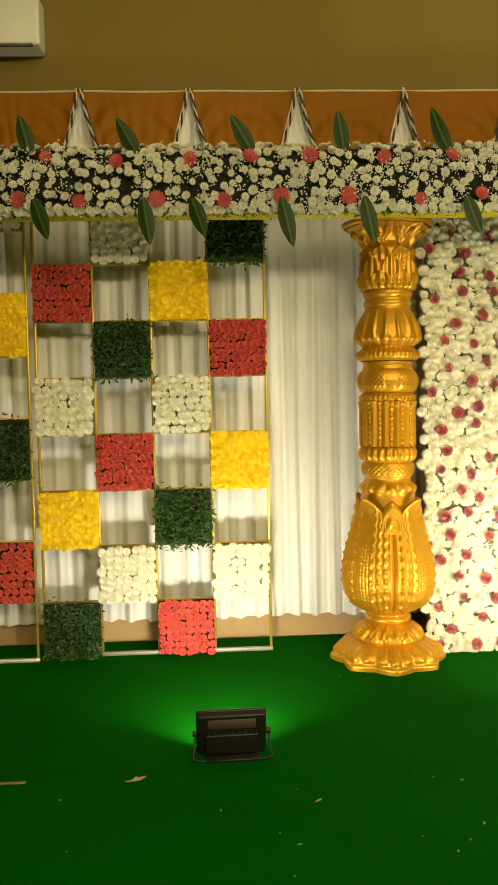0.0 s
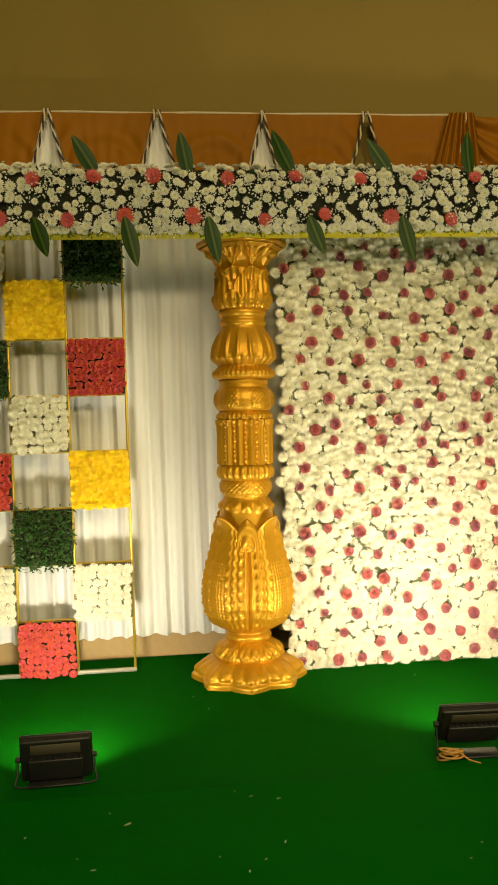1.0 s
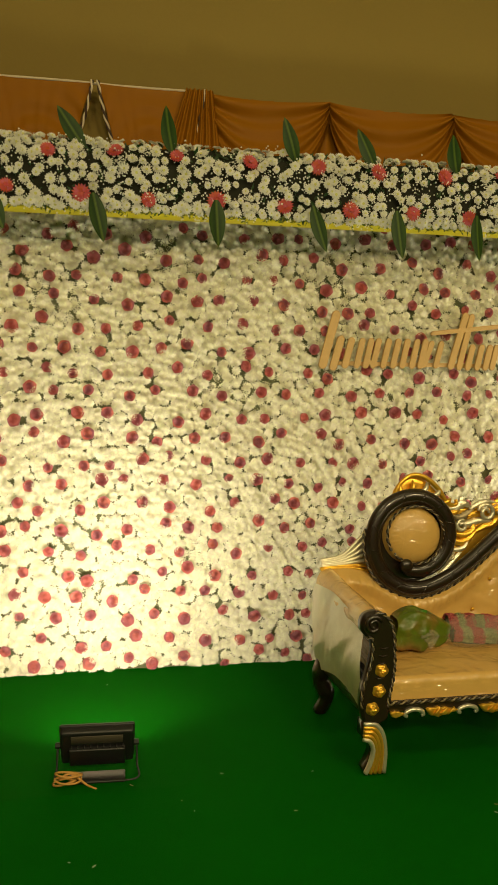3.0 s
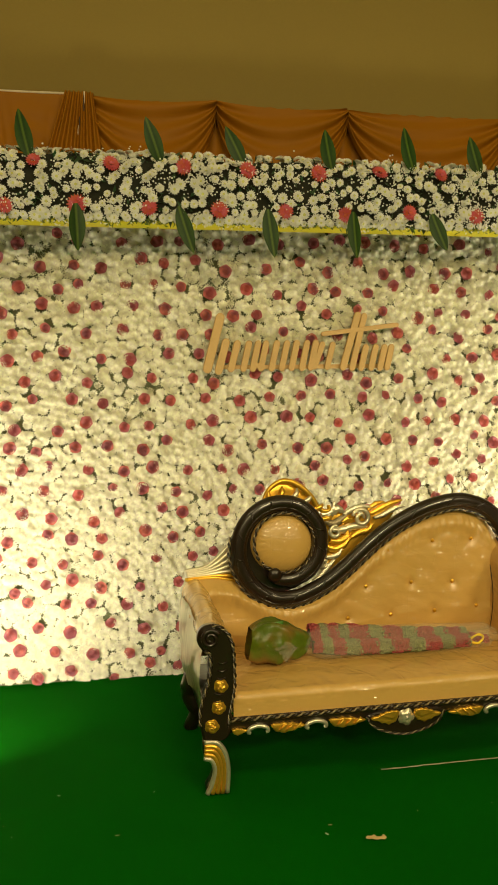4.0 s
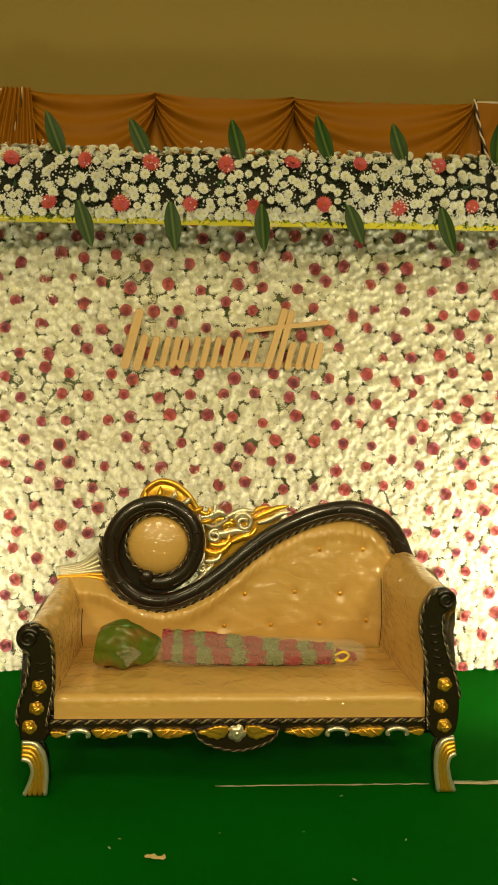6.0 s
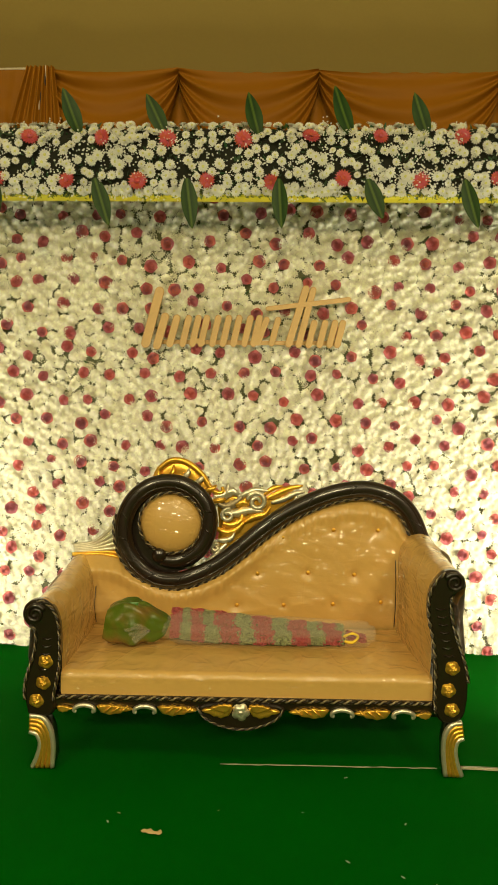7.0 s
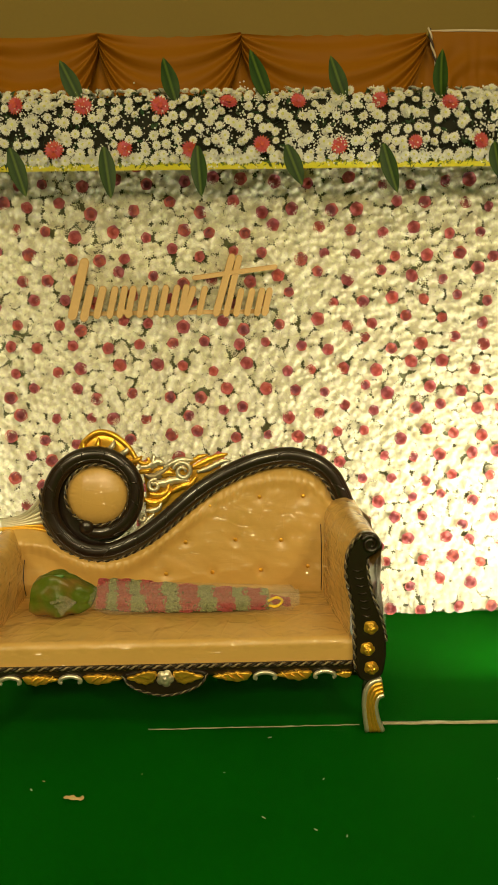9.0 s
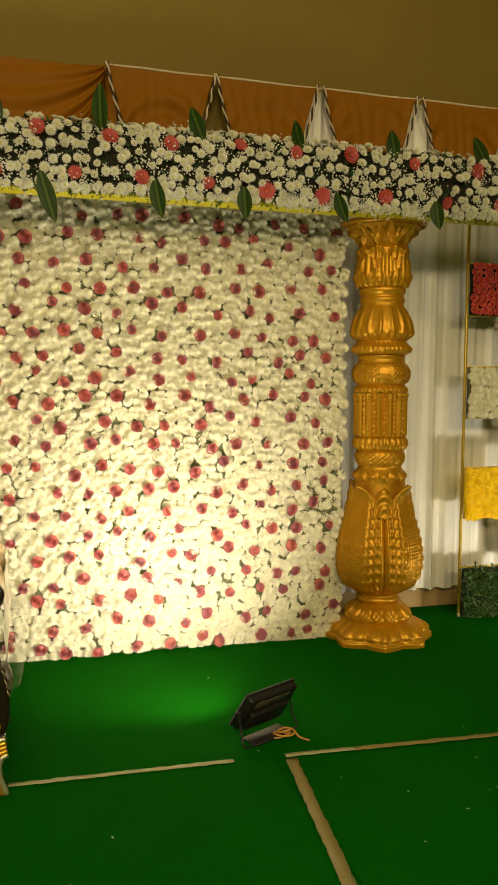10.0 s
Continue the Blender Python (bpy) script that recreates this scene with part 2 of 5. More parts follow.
def grid_mesh(name, P, mat, close_u=False, smooth=True):
    """A sheet from an array of points [rows, columns, 3]."""
    r, c = P.shape[:2]
    idx = np.arange(r * c).reshape(r, c)
    a, b = idx[:-1], idx[1:]
    if close_u:
        a, b = np.concatenate([a, a[:, :1]], 1), np.concatenate([b, b[:, :1]], 1)
    F = np.stack([a[:, :-1], a[:, 1:], b[:, 1:], b[:, :-1]], -1).reshape(-1, 4)
    return mesh_of(name, P.reshape(-1, 3).tolist(), F.tolist(), mat, smooth=smooth)


def tube_arrays(pts, radii, sides=8, squash=1.0):
    """Verts and faces of a round bar along points lying in any curve, with end caps."""
    pts = [Vector(p) for p in pts]
    V, F = [], []
    for i, p in enumerate(pts):
        t = (pts[min(i + 1, len(pts) - 1)] - pts[max(i - 1, 0)]).normalized()
        side = t.cross(Vector((0, 1, 0)))
        side = side.normalized() if side.length > 1e-4 else Vector((1, 0, 0))
        up = side.cross(t).normalized()
        r = radii[i] if hasattr(radii, "__len__") else radii
        for k in range(sides):
            a = 2 * math.pi * k / sides
            V.append(p + side * (r * math.cos(a)) + up * (r * squash * math.sin(a)))
    for i in range(len(pts) - 1):
        for k in range(sides):
            j = (k + 1) % sides
            F.append((i * sides + k, i * sides + j, (i + 1) * sides + j, (i + 1) * sides + k))
    F.append(tuple(range(sides - 1, -1, -1)))
    F.append(tuple((len(pts) - 1) * sides + k for k in range(sides)))
    return [tuple(v) for v in V], F


def tube(name, pts, radii, mat, sides=8, squash=1.0):
    V, F = tube_arrays(pts, radii, sides, squash)
    return mesh_of(name, V, F, mat)


def joined(name, pieces, mats):
    """One mesh from several (verts, faces, material index)."""
    V, F, K = [], [], []
    for v, f, k in pieces:
        o = len(V)
        V += list(v)
        F += [tuple(i + o for i in q) for q in f]
        K += [k] * len(f)
    return mesh_of(name, V, F, mats, K)


def smooth_path(points, n=10):
    """Catmull-Rom through points."""
    P = [Vector(p) for p in points]
    P = [P[0] * 2 - P[1]] + P + [P[-1] * 2 - P[-2]]
    out = []
    for i in range(1, len(P) - 2):
        for k in range(n):
            t = k / n
            a, b, c, d = P[i - 1:i + 3]
            out.append(0.5 * ((2 * b) + (c - a) * t + (2 * a - 5 * b + 4 * c - d) * t * t + (3 * b - a - 3 * c + d) * t ** 3))
    out.append(P[-2])
    return out


# ---- flowers: templates as arrays, facing -y ----
def petal_ring(n, r0, r1, lift, width, start, z_off=0.0):
    V, F = [], []
    for k in range(n):
        a = start + 2 * math.pi * k / n
        ca, sa = math.cos(a), math.sin(a)

        def put(rad, side, out):
            V.append((ca * rad - sa * side, -out, sa * rad + ca * side))
        o = len(V)
        put(r0, 0, z_off)
        m = r0 + (r1 - r0) * 0.62
        h = (r1 - r0) * math.tan(lift)
        put(m, -width, z_off + h * 0.55)
        put(r1, 0, z_off + h * 0.85)
        put(m, width, z_off + h * 0.55 )
        V.append((ca * m, -(z_off + h * 0.35), sa * m))
        F += [(o, o + 1, o + 4), (o + 1, o + 2, o + 4), (o + 2, o + 3, o + 4), (o + 3, o, o + 4)]
    return V, F


def dome(r, h, base, n=6):
    V = [(r * math.cos(2 * math.pi * k / n), -base, r * math.sin(2 * math.pi * k / n)) for k in range(n)]
    V.append((0, -base - h, 0))
    return V, [(k, (k + 1) % n, n) for k in range(n)]


def flower(rings, heart, heart_slot=1):
    V, F, K = [], [], []
    for (v, f), k in [(petal_ring(*r), 0) for r in rings] + ([(dome(*heart), heart_slot)] if heart else []):
        o = len(V)
        V += v
        F += [tuple(i + o for i in q) for q in f]
        K += [k] * len(f)
    return np.array(V), F, K


def rose_arrays(R=0.034):
    """A coiled bud with flared outer petals."""
    V, F = [], []
    n = 36
    for i in range(n + 1):
        t = i / n
        a = t * 2 * math.pi * 3.4
        r = R * (0.03 + 0.70 * t)
        h = 0.031 - 0.013 * t + 0.0022 * math.sin(a * 1.7)
        flare = 1.0 + 0.16 * t + 0.05 * math.sin(a * 2.3)
        V.append((r * 0.85 * math.cos(a), -0.002, r * 0.85 * math.sin(a)))
        V.append((r * flare * math.cos(a), -h, r * flare * math.sin(a)))
    F += [(2 * i, 2 * i + 2, 2 * i + 3, 2 * i + 1) for i in range(n)]
    for k in range(5):
        a0 = 2 * math.pi * (k + 0.2) / 5
        o = len(V)
        for da, rr, hh in ((-0.75, 0.80, 0.004), (-0.6, 1.02, 0.014), (0, 1.12, 0.013), (0.6, 1.02, 0.014), (0.75, 0.80, 0.004), (0, 0.6, 0.002)):
            V.append((R * rr * math.cos(a0 + da), -hh, R * rr * math.sin(a0 + da)))
        F += [(o + 5, o, o + 1, o + 2), (o + 5, o + 2, o + 3, o + 4)]
    v, f = dome(R * 0.85, 0.016, 0.003, 8)
    o = len(V)
    V += v
    F += [tuple(i + o for i in q) for q in f]
    return np.array(V), F, [0] * len(F)


MUM = flower([(14, 0.006, 0.0360, 0.08, 0.0062, 0.0, 0.003), (12, 0.005, 0.0305, 0.45, 0.0054, 0.3, 0.010), (9, 0.004, 0.0225, 0.75, 0.0046, 0.1, 0.017),
              (6, 0.002, 0.013, 0.8, 0.0044, 0.5, 0.0250)], (0.025, 0.018, 0.001, 10), 0)
DAISY = flower([(13, 0.006, 0.036, 0.22, 0.0062, 0.0, 0.004), (11, 0.005, 0.029, 0.5, 0.0056, 0.25, 0.007), (8, 0.004, 0.019, 0.8, 0.005, 0.1, 0.009)], (0.009, 0.006, 0.014))
GERBERA = flower([(18, 0.010, 0.054, 0.12, 0.0075, 0.0, 0.006), (16, 0.008, 0.042, 0.3, 0.0065, 0.17, 0.010), (12, 0.004, 0.02, 0.6, 0.004, 0.1, 0.012)], (0.010, 0.005, 0.018, 8))
MARIGOLD = flower([(9, 0.003, 0.026, 0.3, 0.0070, 0.0, 0.004), (7, 0.002, 0.019, 0.5, 0.0065, 0.4, 0.010), (5, 0.001, 0.011, 0.7, 0.005, 0.1, 0.014)], (0.022, 0.014, 0.001, 8), 0)
ROSE = rose_arrays()
SPRIG = (np.array([(0, 0, 0), (-0.006, -0.006, 0.012), (0, -0.010, 0.030), (0.006, -0.006, 0.012), (0, -0.004, 0.013)]),
         [(0, 1, 4), (1, 2, 4), (2, 3, 4), (3, 0, 4)], [0] * 4)
DOT = (np.array([(0.005, 0, 0), (-0.005, 0, 0), (0, 0, 0.005), (0, 0, -0.005), (0, -0.006, 0)]), [(0, 2, 4), (2, 1, 4), (1, 3, 4), (3, 0, 4)], [0] * 4)


def template_mesh(name, tpl, mats):
    return mesh_of(name, tpl[0].tolist(), tpl[1], mats, tpl[2], smooth=False)


def placed(p, rng, tilt=0.35, size=(0.85, 1.15), face=None):
    """A pose at p, facing -y or the way given, tipped and turned by chance."""
    q = Euler((rng.uniform(-tilt, tilt), rng.uniform(0, 6.283), rng.uniform(-tilt, tilt)), "YXZ").to_matrix().to_4x4()
    if face is not None:
        q = Vector((0, -1, 0)).rotation_difference(Vector(face)).to_matrix().to_4x4() @ q
    s = rng.uniform(*size)
    return Matrix.Translation(p) @ q @ Matrix.Diagonal((s, s, s, 1))


def scattered(name, tpl, mats, poses, parent, singles=300, label=""):
    """The first poses as parts of their own on one mesh, the rest joined into one part."""
    me = template_mesh(name, tpl, mats)
    for m in poses[:singles]:
        ob = new(name, me)
        ob.matrix_basis = m
        adopt(ob, parent)
        if label:
            ob["label"] = label
    rest = poses[singles:]
    if rest:
        T = np.array([[list(r) for r in m] for m in rest])
        V = np.einsum("nij,vj->nvi", T[:, :3, :3], tpl[0]) + T[:, None, :3, 3]
        nv = len(tpl[0])
        F, K = [], []
        for i in range(len(rest)):
            F += [tuple(j + i * nv for j in f) for f in tpl[1]]
            K += tpl[2]
        ob = part(name + "_mass", mesh_of(name + "_mass", V.reshape(-1, 3).tolist(), F, mats, K, smooth=False), parent, label, "stuff")
        return ob


# ---- setting ----
WALL_Y = 4.93
SEAM_Y = 3.025


def structure(name, bm, mat, label, category):
    return tagged(part(name, (bm, mat)), label, category, "", "structure")


structure("floor", box_bm(-7, 14, -6, 5.13, -0.25, -0.008), M["concrete"], "grey concrete hall floor under green carpet", "floor")
structure("wall_north", box_bm(-7, 14, WALL_Y, 5.13, -0.008, 6.0), M["wall"], "plain ochre painted hall wall behind the stage", "wall")
structure("wall_south", box_bm(-7, 14, -6.2, -6.0, -0.25, 6.0), M["wall"], "plain ochre painted hall wall", "wall")
structure("wall_west", box_bm(-7.2, -7.0, -6.2, 5.13, -0.25, 6.0), M["wall"], "plain ochre painted hall wall", "wall")
structure("wall_east", box_bm(14.0, 14.2, -6.2, 5.13, -0.25, 6.0), M["wall"], "plain ochre painted hall wall", "wall")
structure("ceiling", box_bm(-7.2, 14.2, -6.2, 5.13, 6.0, 6.2), M["ceiling"], "plain cream painted hall ceiling", "ceiling")
structure("baseboard", box_bm(-6.9, 13.9, WALL_Y - 0.02, WALL_Y, 0.0, 0.16), M["skirt"], "low brown plaster skirting along the wall", "skirting")


def carpet(name, x0, x1, y0, y1, label):
    """A carpet length with a slightly wavy top."""
    ys = sorted(set(np.linspace(y0, y1, int((y1 - y0) * 6) + 2).tolist() + [SEAM_Y + d for d in (-0.12, -0.08, -0.05, -0.025, 0.025, 0.05, 0.08, 0.12) if y0 < SEAM_Y + d < y1]))
    X, Y = np.meshgrid(np.linspace(x0, x1, int((x1 - x0) * 6) + 2), ys)
    Z = 0.0015 * np.sin(X * 2.3 + Y * 1.1) + 0.001 * np.sin(Y * 3.7 - X)
    # the joined edges stand up a little where no tape holds them down
    Z += 0.006 * np.exp(-((Y - SEAM_Y) / 0.05) ** 2) * np.clip((2.3 - X) / 0.8, 0, 1)
    ob = part(name, grid_mesh(name, np.stack([X, Y, Z], -1), M["carpet"]))
    md = ob.modifiers.new("thick", "SOLIDIFY")
    md.thickness, md.offset, md.use_rim = 0.006, -1, False
    return tagged(ob, label, "carpet", "", "structure")


carpet("carpet_1", -6.9, 13.9, SEAM_Y, WALL_Y - 0.03, "dark green carpet length laid along the stage back")
carpet("carpet_2", -6.9, 5.40, -5.9, SEAM_Y - 0.0006, "dark green carpet length laid along the stage front")
carpet("carpet_3", 5.404, 13.9, -5.9, SEAM_Y - 0.0006, "dark green carpet length beside a taped seam")


# ---- curtains and valance ----
def curtain(x0, x1, z0, z1, y, mat, amp, label):
    rng = random.Random(int(x0 * 10) + 77)
    xs = np.linspace(x0, x1, int((x1 - x0) / 0.008))
    ph, w = 0.0, []
    for x in xs:
        ph += 0.008 * 2 * math.pi / (0.115 + 0.06 * noise.noise((x * 1.7, 3.1, 0)))
        w.append(ph)
    w = np.array(w)
    zs = np.linspace(z0, z1, 28)
    P = np.zeros((len(zs), len(xs), 3))
    for i, z in enumerate(zs):
        flare = 1.0 + 0.5 * max(0.0, 1 - (z - z0) / 0.7)
        mod = np.array([0.6 + 0.7 * noise.noise((x * 1.1, z * 0.25, 5)) for x in xs])
        P[i, :, 0] = xs + 0.008 * np.sin(w * 0.5 + z)
        P[i, :, 1] = y + amp * flare * mod * (np.sin(w + 0.25 * math.sin(z * 2)) + 0.35 * np.sin(2.3 * w + 1))
        P[i, :, 2] = z + (0.006 * np.sin(xs * 5) + 0.003 * np.sin(w) if i == 0 else 0)
    ob = part("curtain", grid_mesh("curtain", P, mat))
    return tagged(ob, label, "curtain", "curtains behind the stage")


curtain(-3.4, 1.35, 0.14, 3.30, 4.86, M["curtain"], 0.021, "white satin pleated curtain hung before the ochre wall")
curtain(6.0, 9.6, 0.14, 3.30, 4.86, M["curtain"], 0.021, "white satin pleated curtain beside the golden column")

Z_TOP = 3.315
valance = thing("valance", (3.5, 4.80, 3.0), "orange satin swagged valance with twisted rope edging", "valance")
for cord_a, cord_b in ((-3.4, 2.25), (4.95, 9.6)):
    cord = [(cord_a + (cord_b - cord_a) * i / 24, 4.815, Z_TOP - 0.004 + 0.003 * math.sin(i * 1.9)) for i in range(25)]
    part("rail", tube("rail", cord, 0.008, M["rope_light"], 6), valance, "thin pale cord holding the cloth")


def rope(x0, z0, x1, z1, y):
    """A twisted two-tone cord."""
    n = 40
    pieces = []
    for s, k in ((0, 0), (math.pi, 1)):
        pts = []
        for i in range(n + 1):
            t = i / n
            a = t * 26 + s
            pts.append((x0 + (x1 - x0) * t + 0.05 * math.sin(t * math.pi) * (1 if x1 < x0 else -1) * 0.3 + 0.005 * math.cos(a), y + 0.005 * math.sin(a), z0 + (z1 - z0) * t))
        V, F = tube_arrays(pts, 0.0065, 5)
        pieces.append((V, F, k))
    return joined("rope", pieces, [M["rope_dark"], M["rope_light"]])


def flap(xa, xb, seed):
    """A hanging swag whose sides draw in downwards, with U-shaped folds."""
    nu, nv = 60, 26
    P = np.zeros((nv, nu, 3))
    w = xb - xa
    for j in range(nv):
        v = j / (nv - 1)
        for i in range(nu):
            u = i / (nu - 1)
            half = 0.5 - 0.24 * v ** 0.85
            x = (xa + xb) / 2 + w * (u - 0.5) * 2 * half
            c = (u - 0.5) * 2
            sag = 0.03 * (1 - c * c) * (1 - v)
            depth = v + 0.32 * (1 - c * c)
            y = 4.80 - (0.013 * math.sin(depth * 24 + seed) + 0.010 * math.sin(depth * 13 + seed * 2 + c)) * min(1, 4 * v) * (0.55 + 0.6 * noise.noise((u * 3, v * 3, seed))) - 0.03 * v
            y += 0.0035 * math.sin(u * 40 + seed + 3 * noise.noise((u * 4, v * 2, seed))) * (0.35 + v)
            P[j, i] = (x, y, Z_TOP - 0.008 - sag * 0.25 - 0.56 * v - 0.0 * c)
    me = grid_mesh("flap", P, M["orange"])
    part("flap", me, valance)
    for xt, sgn in ((xa, 1), (xb, -1)):
        part("rope", rope(xt, Z_TOP, xt + sgn * w * 0.19, Z_TOP - 0.42, 4.775), valance, "dark and pale twisted rope edging")


def swag(xa, xb, seed, lift=0.0):
    """A scalloped swag gathered at both top corners, folds fanning out from them."""
    nu, nv = 70, 30
    P = np.zeros((nv, nu, 3))
    for j in range(nv):
        v = j / (nv - 1)
        for i in range(nu):
            u = i / (nu - 1)
            c = (u - 0.5) * 2
            x = xa + (xb - xa) * u
            drop = 0.05 + (0.58 * v) * (1 - abs(c) ** 2.2) ** 0.8 + 0.10 * v * abs(c) ** 3
            top = -0.05 * (1 - c * c) * 0.5
            y = 4.80 - (0.022 * math.sin(v * 26 + seed + 0.6 * math.sin(c * 2)) * (0.35 + 0.65 * abs(c)) + 0.05 * v * (1 - c * c)) - 0.012 * math.cos(v * 11 + seed * 2)
            P[j, i] = (x, y, Z_TOP + 0.045 + top - drop + lift)
    part("swag", grid_mesh("swag", P, M["orange"]), valance)


for i, xa in enumerate([-2.80, -2.16, -1.52, -0.88, -0.24, 0.405, 1.03, 1.68]):
    flap(xa, xa + 0.62, i * 1.3)
for i, xa in enumerate([4.94, 5.58, 6.25, 6.92, 7.58, 8.24]):
    flap(xa, xa + 0.63, i * 1.7 + 0.4)
for i, (xa, xb) in enumerate([(2.30, 3.06), (3.06, 3.87), (3.87, 4.93)]):
    swag(xa, xb, i * 2.1)
tail = np.zeros((20, 60, 3))
for j in range(20):
    v = j / 19
    for i in range(60):
        u = i / 59
        x = 2.30 + (u - 0.72) * (0.16 + 0.26 * v)
        tail[j, i] = (x, 4.765 - 0.016 * math.sin(u * 44 + 2 * noise.noise((u * 3, v, 0))) - 0.02 * v, Z_TOP - 0.005 - 0.60 * v)
part("tail", grid_mesh("tail", tail, M["orange"]), valance, "gathered hanging end of orange satin")
backing = np.zeros((8, 120, 3))
for j in range(8):
    for i in range(120):
        x = 2.2 + 2.8 * i / 119
        backing[j, i] = (x, 4.845 + 0.012 * math.sin(x * 55), Z_TOP - 0.01 - 0.09 * j)
part("backing", grid_mesh("backing", backing, M["orange"]), valance)

# ---- flower wall ----
BX0, BX1, BZ1 = 1.05, 6.28, 2.62
flower_wall = thing("flower_wall", (3.66, 4.55, 0.0), "wall of white chrysanthemums dotted with deep pink roses", "flower wall")
part("backing", (box_bm(BX0 + 0.02, BX1 - 0.02, 4.475, 4.53, 0.0, BZ1), M["net"]), flower_wall, "dark olive net backing board")
for i in range(6):
    x = BX0 + 0.06 + i * (BX1 - BX0 - 0.16) / 5
    part("post", (box_bm(x, x + 0.04, 4.53, 4.57, 0.0, BZ1, 0.004), M["frame_grey"]), flower_wall)


def rose_spots():
    rng = random.Random(11)
    spots = []
    rows = 21
    for r in range(rows):
        z = 0.05 + r * 0.124
        n = int((BX1 - BX0) / 0.178)
        for k in range(n + 1):
            x = BX0 + 0.07 + (k + 0.5 * (r % 2)) * 0.178 + rng.uniform(-0.042, 0.042)
            if x > BX1 - 0.04:
                continue
            spots.append((x, z + rng.uniform(-0.036, 0.036)))
    return spots


def flower_wall_bloom():
    rng = random.Random(5)
    roses = rose_spots()
    cells = {}
    for x, z in roses:
        cells.setdefault((int(x / 0.1), int(z / 0.1)), []).append((x, z))
    mums = []
    row = 0
    z = 0.022
    while z < BZ1:
        wob = rng.uniform(-0.02, 0.02)
        x = BX0 + 0.01 + 0.026 * (row % 2) + wob
        while x < BX1:
            px, pz = x + rng.uniform(-0.014, 0.014), z + rng.uniform(-0.013, 0.013) + 0.012 * math.sin(x * 4 + row * 0.35)
            near = [q for i in (-1, 0, 1) for j in (-1, 0, 1) for q in cells.get((int(px / 0.1) + i, int(pz / 0.1) + j), [])]
            if all((px - a) ** 2 + (pz - b) ** 2 > 0.024 ** 2 for a, b in near):
                bulge = 0.018 * noise.noise((px * 2.2, pz * 2.2, 1.0)) + rng.uniform(-0.010, 0.010)
                mums.append(placed((px, 4.474 + bulge, pz), rng, 0.50, (0.86, 1.14)))
            x += 0.045
        z += 0.0405
        row += 1
    centre = lambda m: (m.translation.x - 3.6) ** 2 + (m.translation.z - 1.4) ** 2
    mums.sort(key=centre)
    scattered("chrysanthemum", MUM, [M["mum"], M["mum_heart"]], mums, flower_wall)
    rp = [placed((x, 4.450, z), rng, 0.3, (0.76, 1.06)) for x, z in roses]
    rp.sort(key=centre)
    scattered("rose", ROSE, [M["rose"]], rp, flower_wall, label="deep pink artificial rose")
    # stray green sprigs peeping out
    sp = [placed((rng.uniform(BX0, BX1), 4.47, rng.uniform(0.05, BZ1)), rng, 1.2, (0.6, 1.3)) for _ in range(500)]
    scattered("sprig", SPRIG, [M["sprig"]], sp, flower_wall, 0)


flower_wall_bloom()


# ---- wooden sign: plain bars in place of a name ----
def wall_sign():
    sign = thing("wall_sign", (3.47, 4.40, 1.65), "tan wooden cut-out sign fixed to the flower wall", "sign")
    y0, y1 = 4.405, 4.423
    rng = random.Random(3)

    def bar(xa, za, xb, zb, w, fwd=0.0):
        a0 = math.atan2(zb - za, xb - xa)
        bm = bmesh.new()
        vs = []
        for cx, cz, start in ((xa, za, a0 + math.pi / 2), (xb, zb, a0 - math.pi / 2)):
            vs += [bm.verts.new((cx + w / 2 * math.cos(start + math.pi * k / 6), y0 - fwd, cz + w / 2 * math.sin(start + math.pi * k / 6))) for k in range(7)]
        f = bm.faces.new(vs)
        up = bmesh.ops.extrude_face_region(bm, geom=[f])["geom"]
        bmesh.ops.translate(bm, vec=(0, y1 - y0, 0), verts=[v for v in up if isinstance(v, bmesh.types.BMVert)])
        bmesh.ops.recalc_face_normals(bm, faces=bm.faces[:])
        bmesh.ops.bevel(bm, geom=bm.edges[:], offset=0.003, segments=1, affect="EDGES")
        part("bar", (bm, M["ply"]), sign)
    for xa, za, xb, zb, w in ((3.004, 1.995, 2.928, 1.712, 0.050),
                              (2.990, 1.700, 3.034, 1.858, 0.044),
                              (3.060, 1.711, 3.098, 1.851, 0.040),
                              (3.130, 1.711, 3.163, 1.851, 0.036),
                              (3.183, 1.711, 3.216, 1.852, 0.036),
                              (3.229, 1.712, 3.262, 1.852, 0.036),
                              (3.291, 1.712, 3.324, 1.853, 0.036),
                              (3.349, 1.713, 3.381, 1.853, 0.036),
                              (3.406, 1.714, 3.438, 1.854, 0.036),
                              (3.466, 1.714, 3.498, 1.854, 0.036),
                              (3.516, 1.715, 3.548, 1.855, 0.036),
                              (3.205, 1.730, 3.241, 1.718, 0.030),
                              (3.540, 1.721, 3.586, 1.846, 0.034),
                              (3.614, 1.718, 3.648, 1.846, 0.034),
                              (3.707, 1.716, 3.796, 2.012, 0.040),
                              (3.761, 1.711, 3.836, 2.007, 0.036),
                              (3.815, 1.711, 3.844, 1.830, 0.036),
                              (3.874, 1.712, 3.903, 1.831, 0.036),
                              (3.928, 1.712, 3.957, 1.831, 0.036),
                              (3.970, 1.713, 3.998, 1.831, 0.036),
                              (3.592, 1.905, 4.030, 1.958, 0.026)):
        bar(xa, za, xb, zb, w, rng.uniform(0.0, 0.004))
    part("strip", (box_bm(2.977, 3.993, 4.4245, 4.432, 1.710, 1.734, 0.002, 1), M["ply"]), sign, "thin wooden strip behind the bars")
    # stand-off pins
    for px in (3.1, 3.5, 3.9):
        part("pin", tube("pin", [(px, 4.43, 1.722), (px, 4.47, 1.722)], 0.006, M["frame_grey"], 6), sign)


wall_sign()


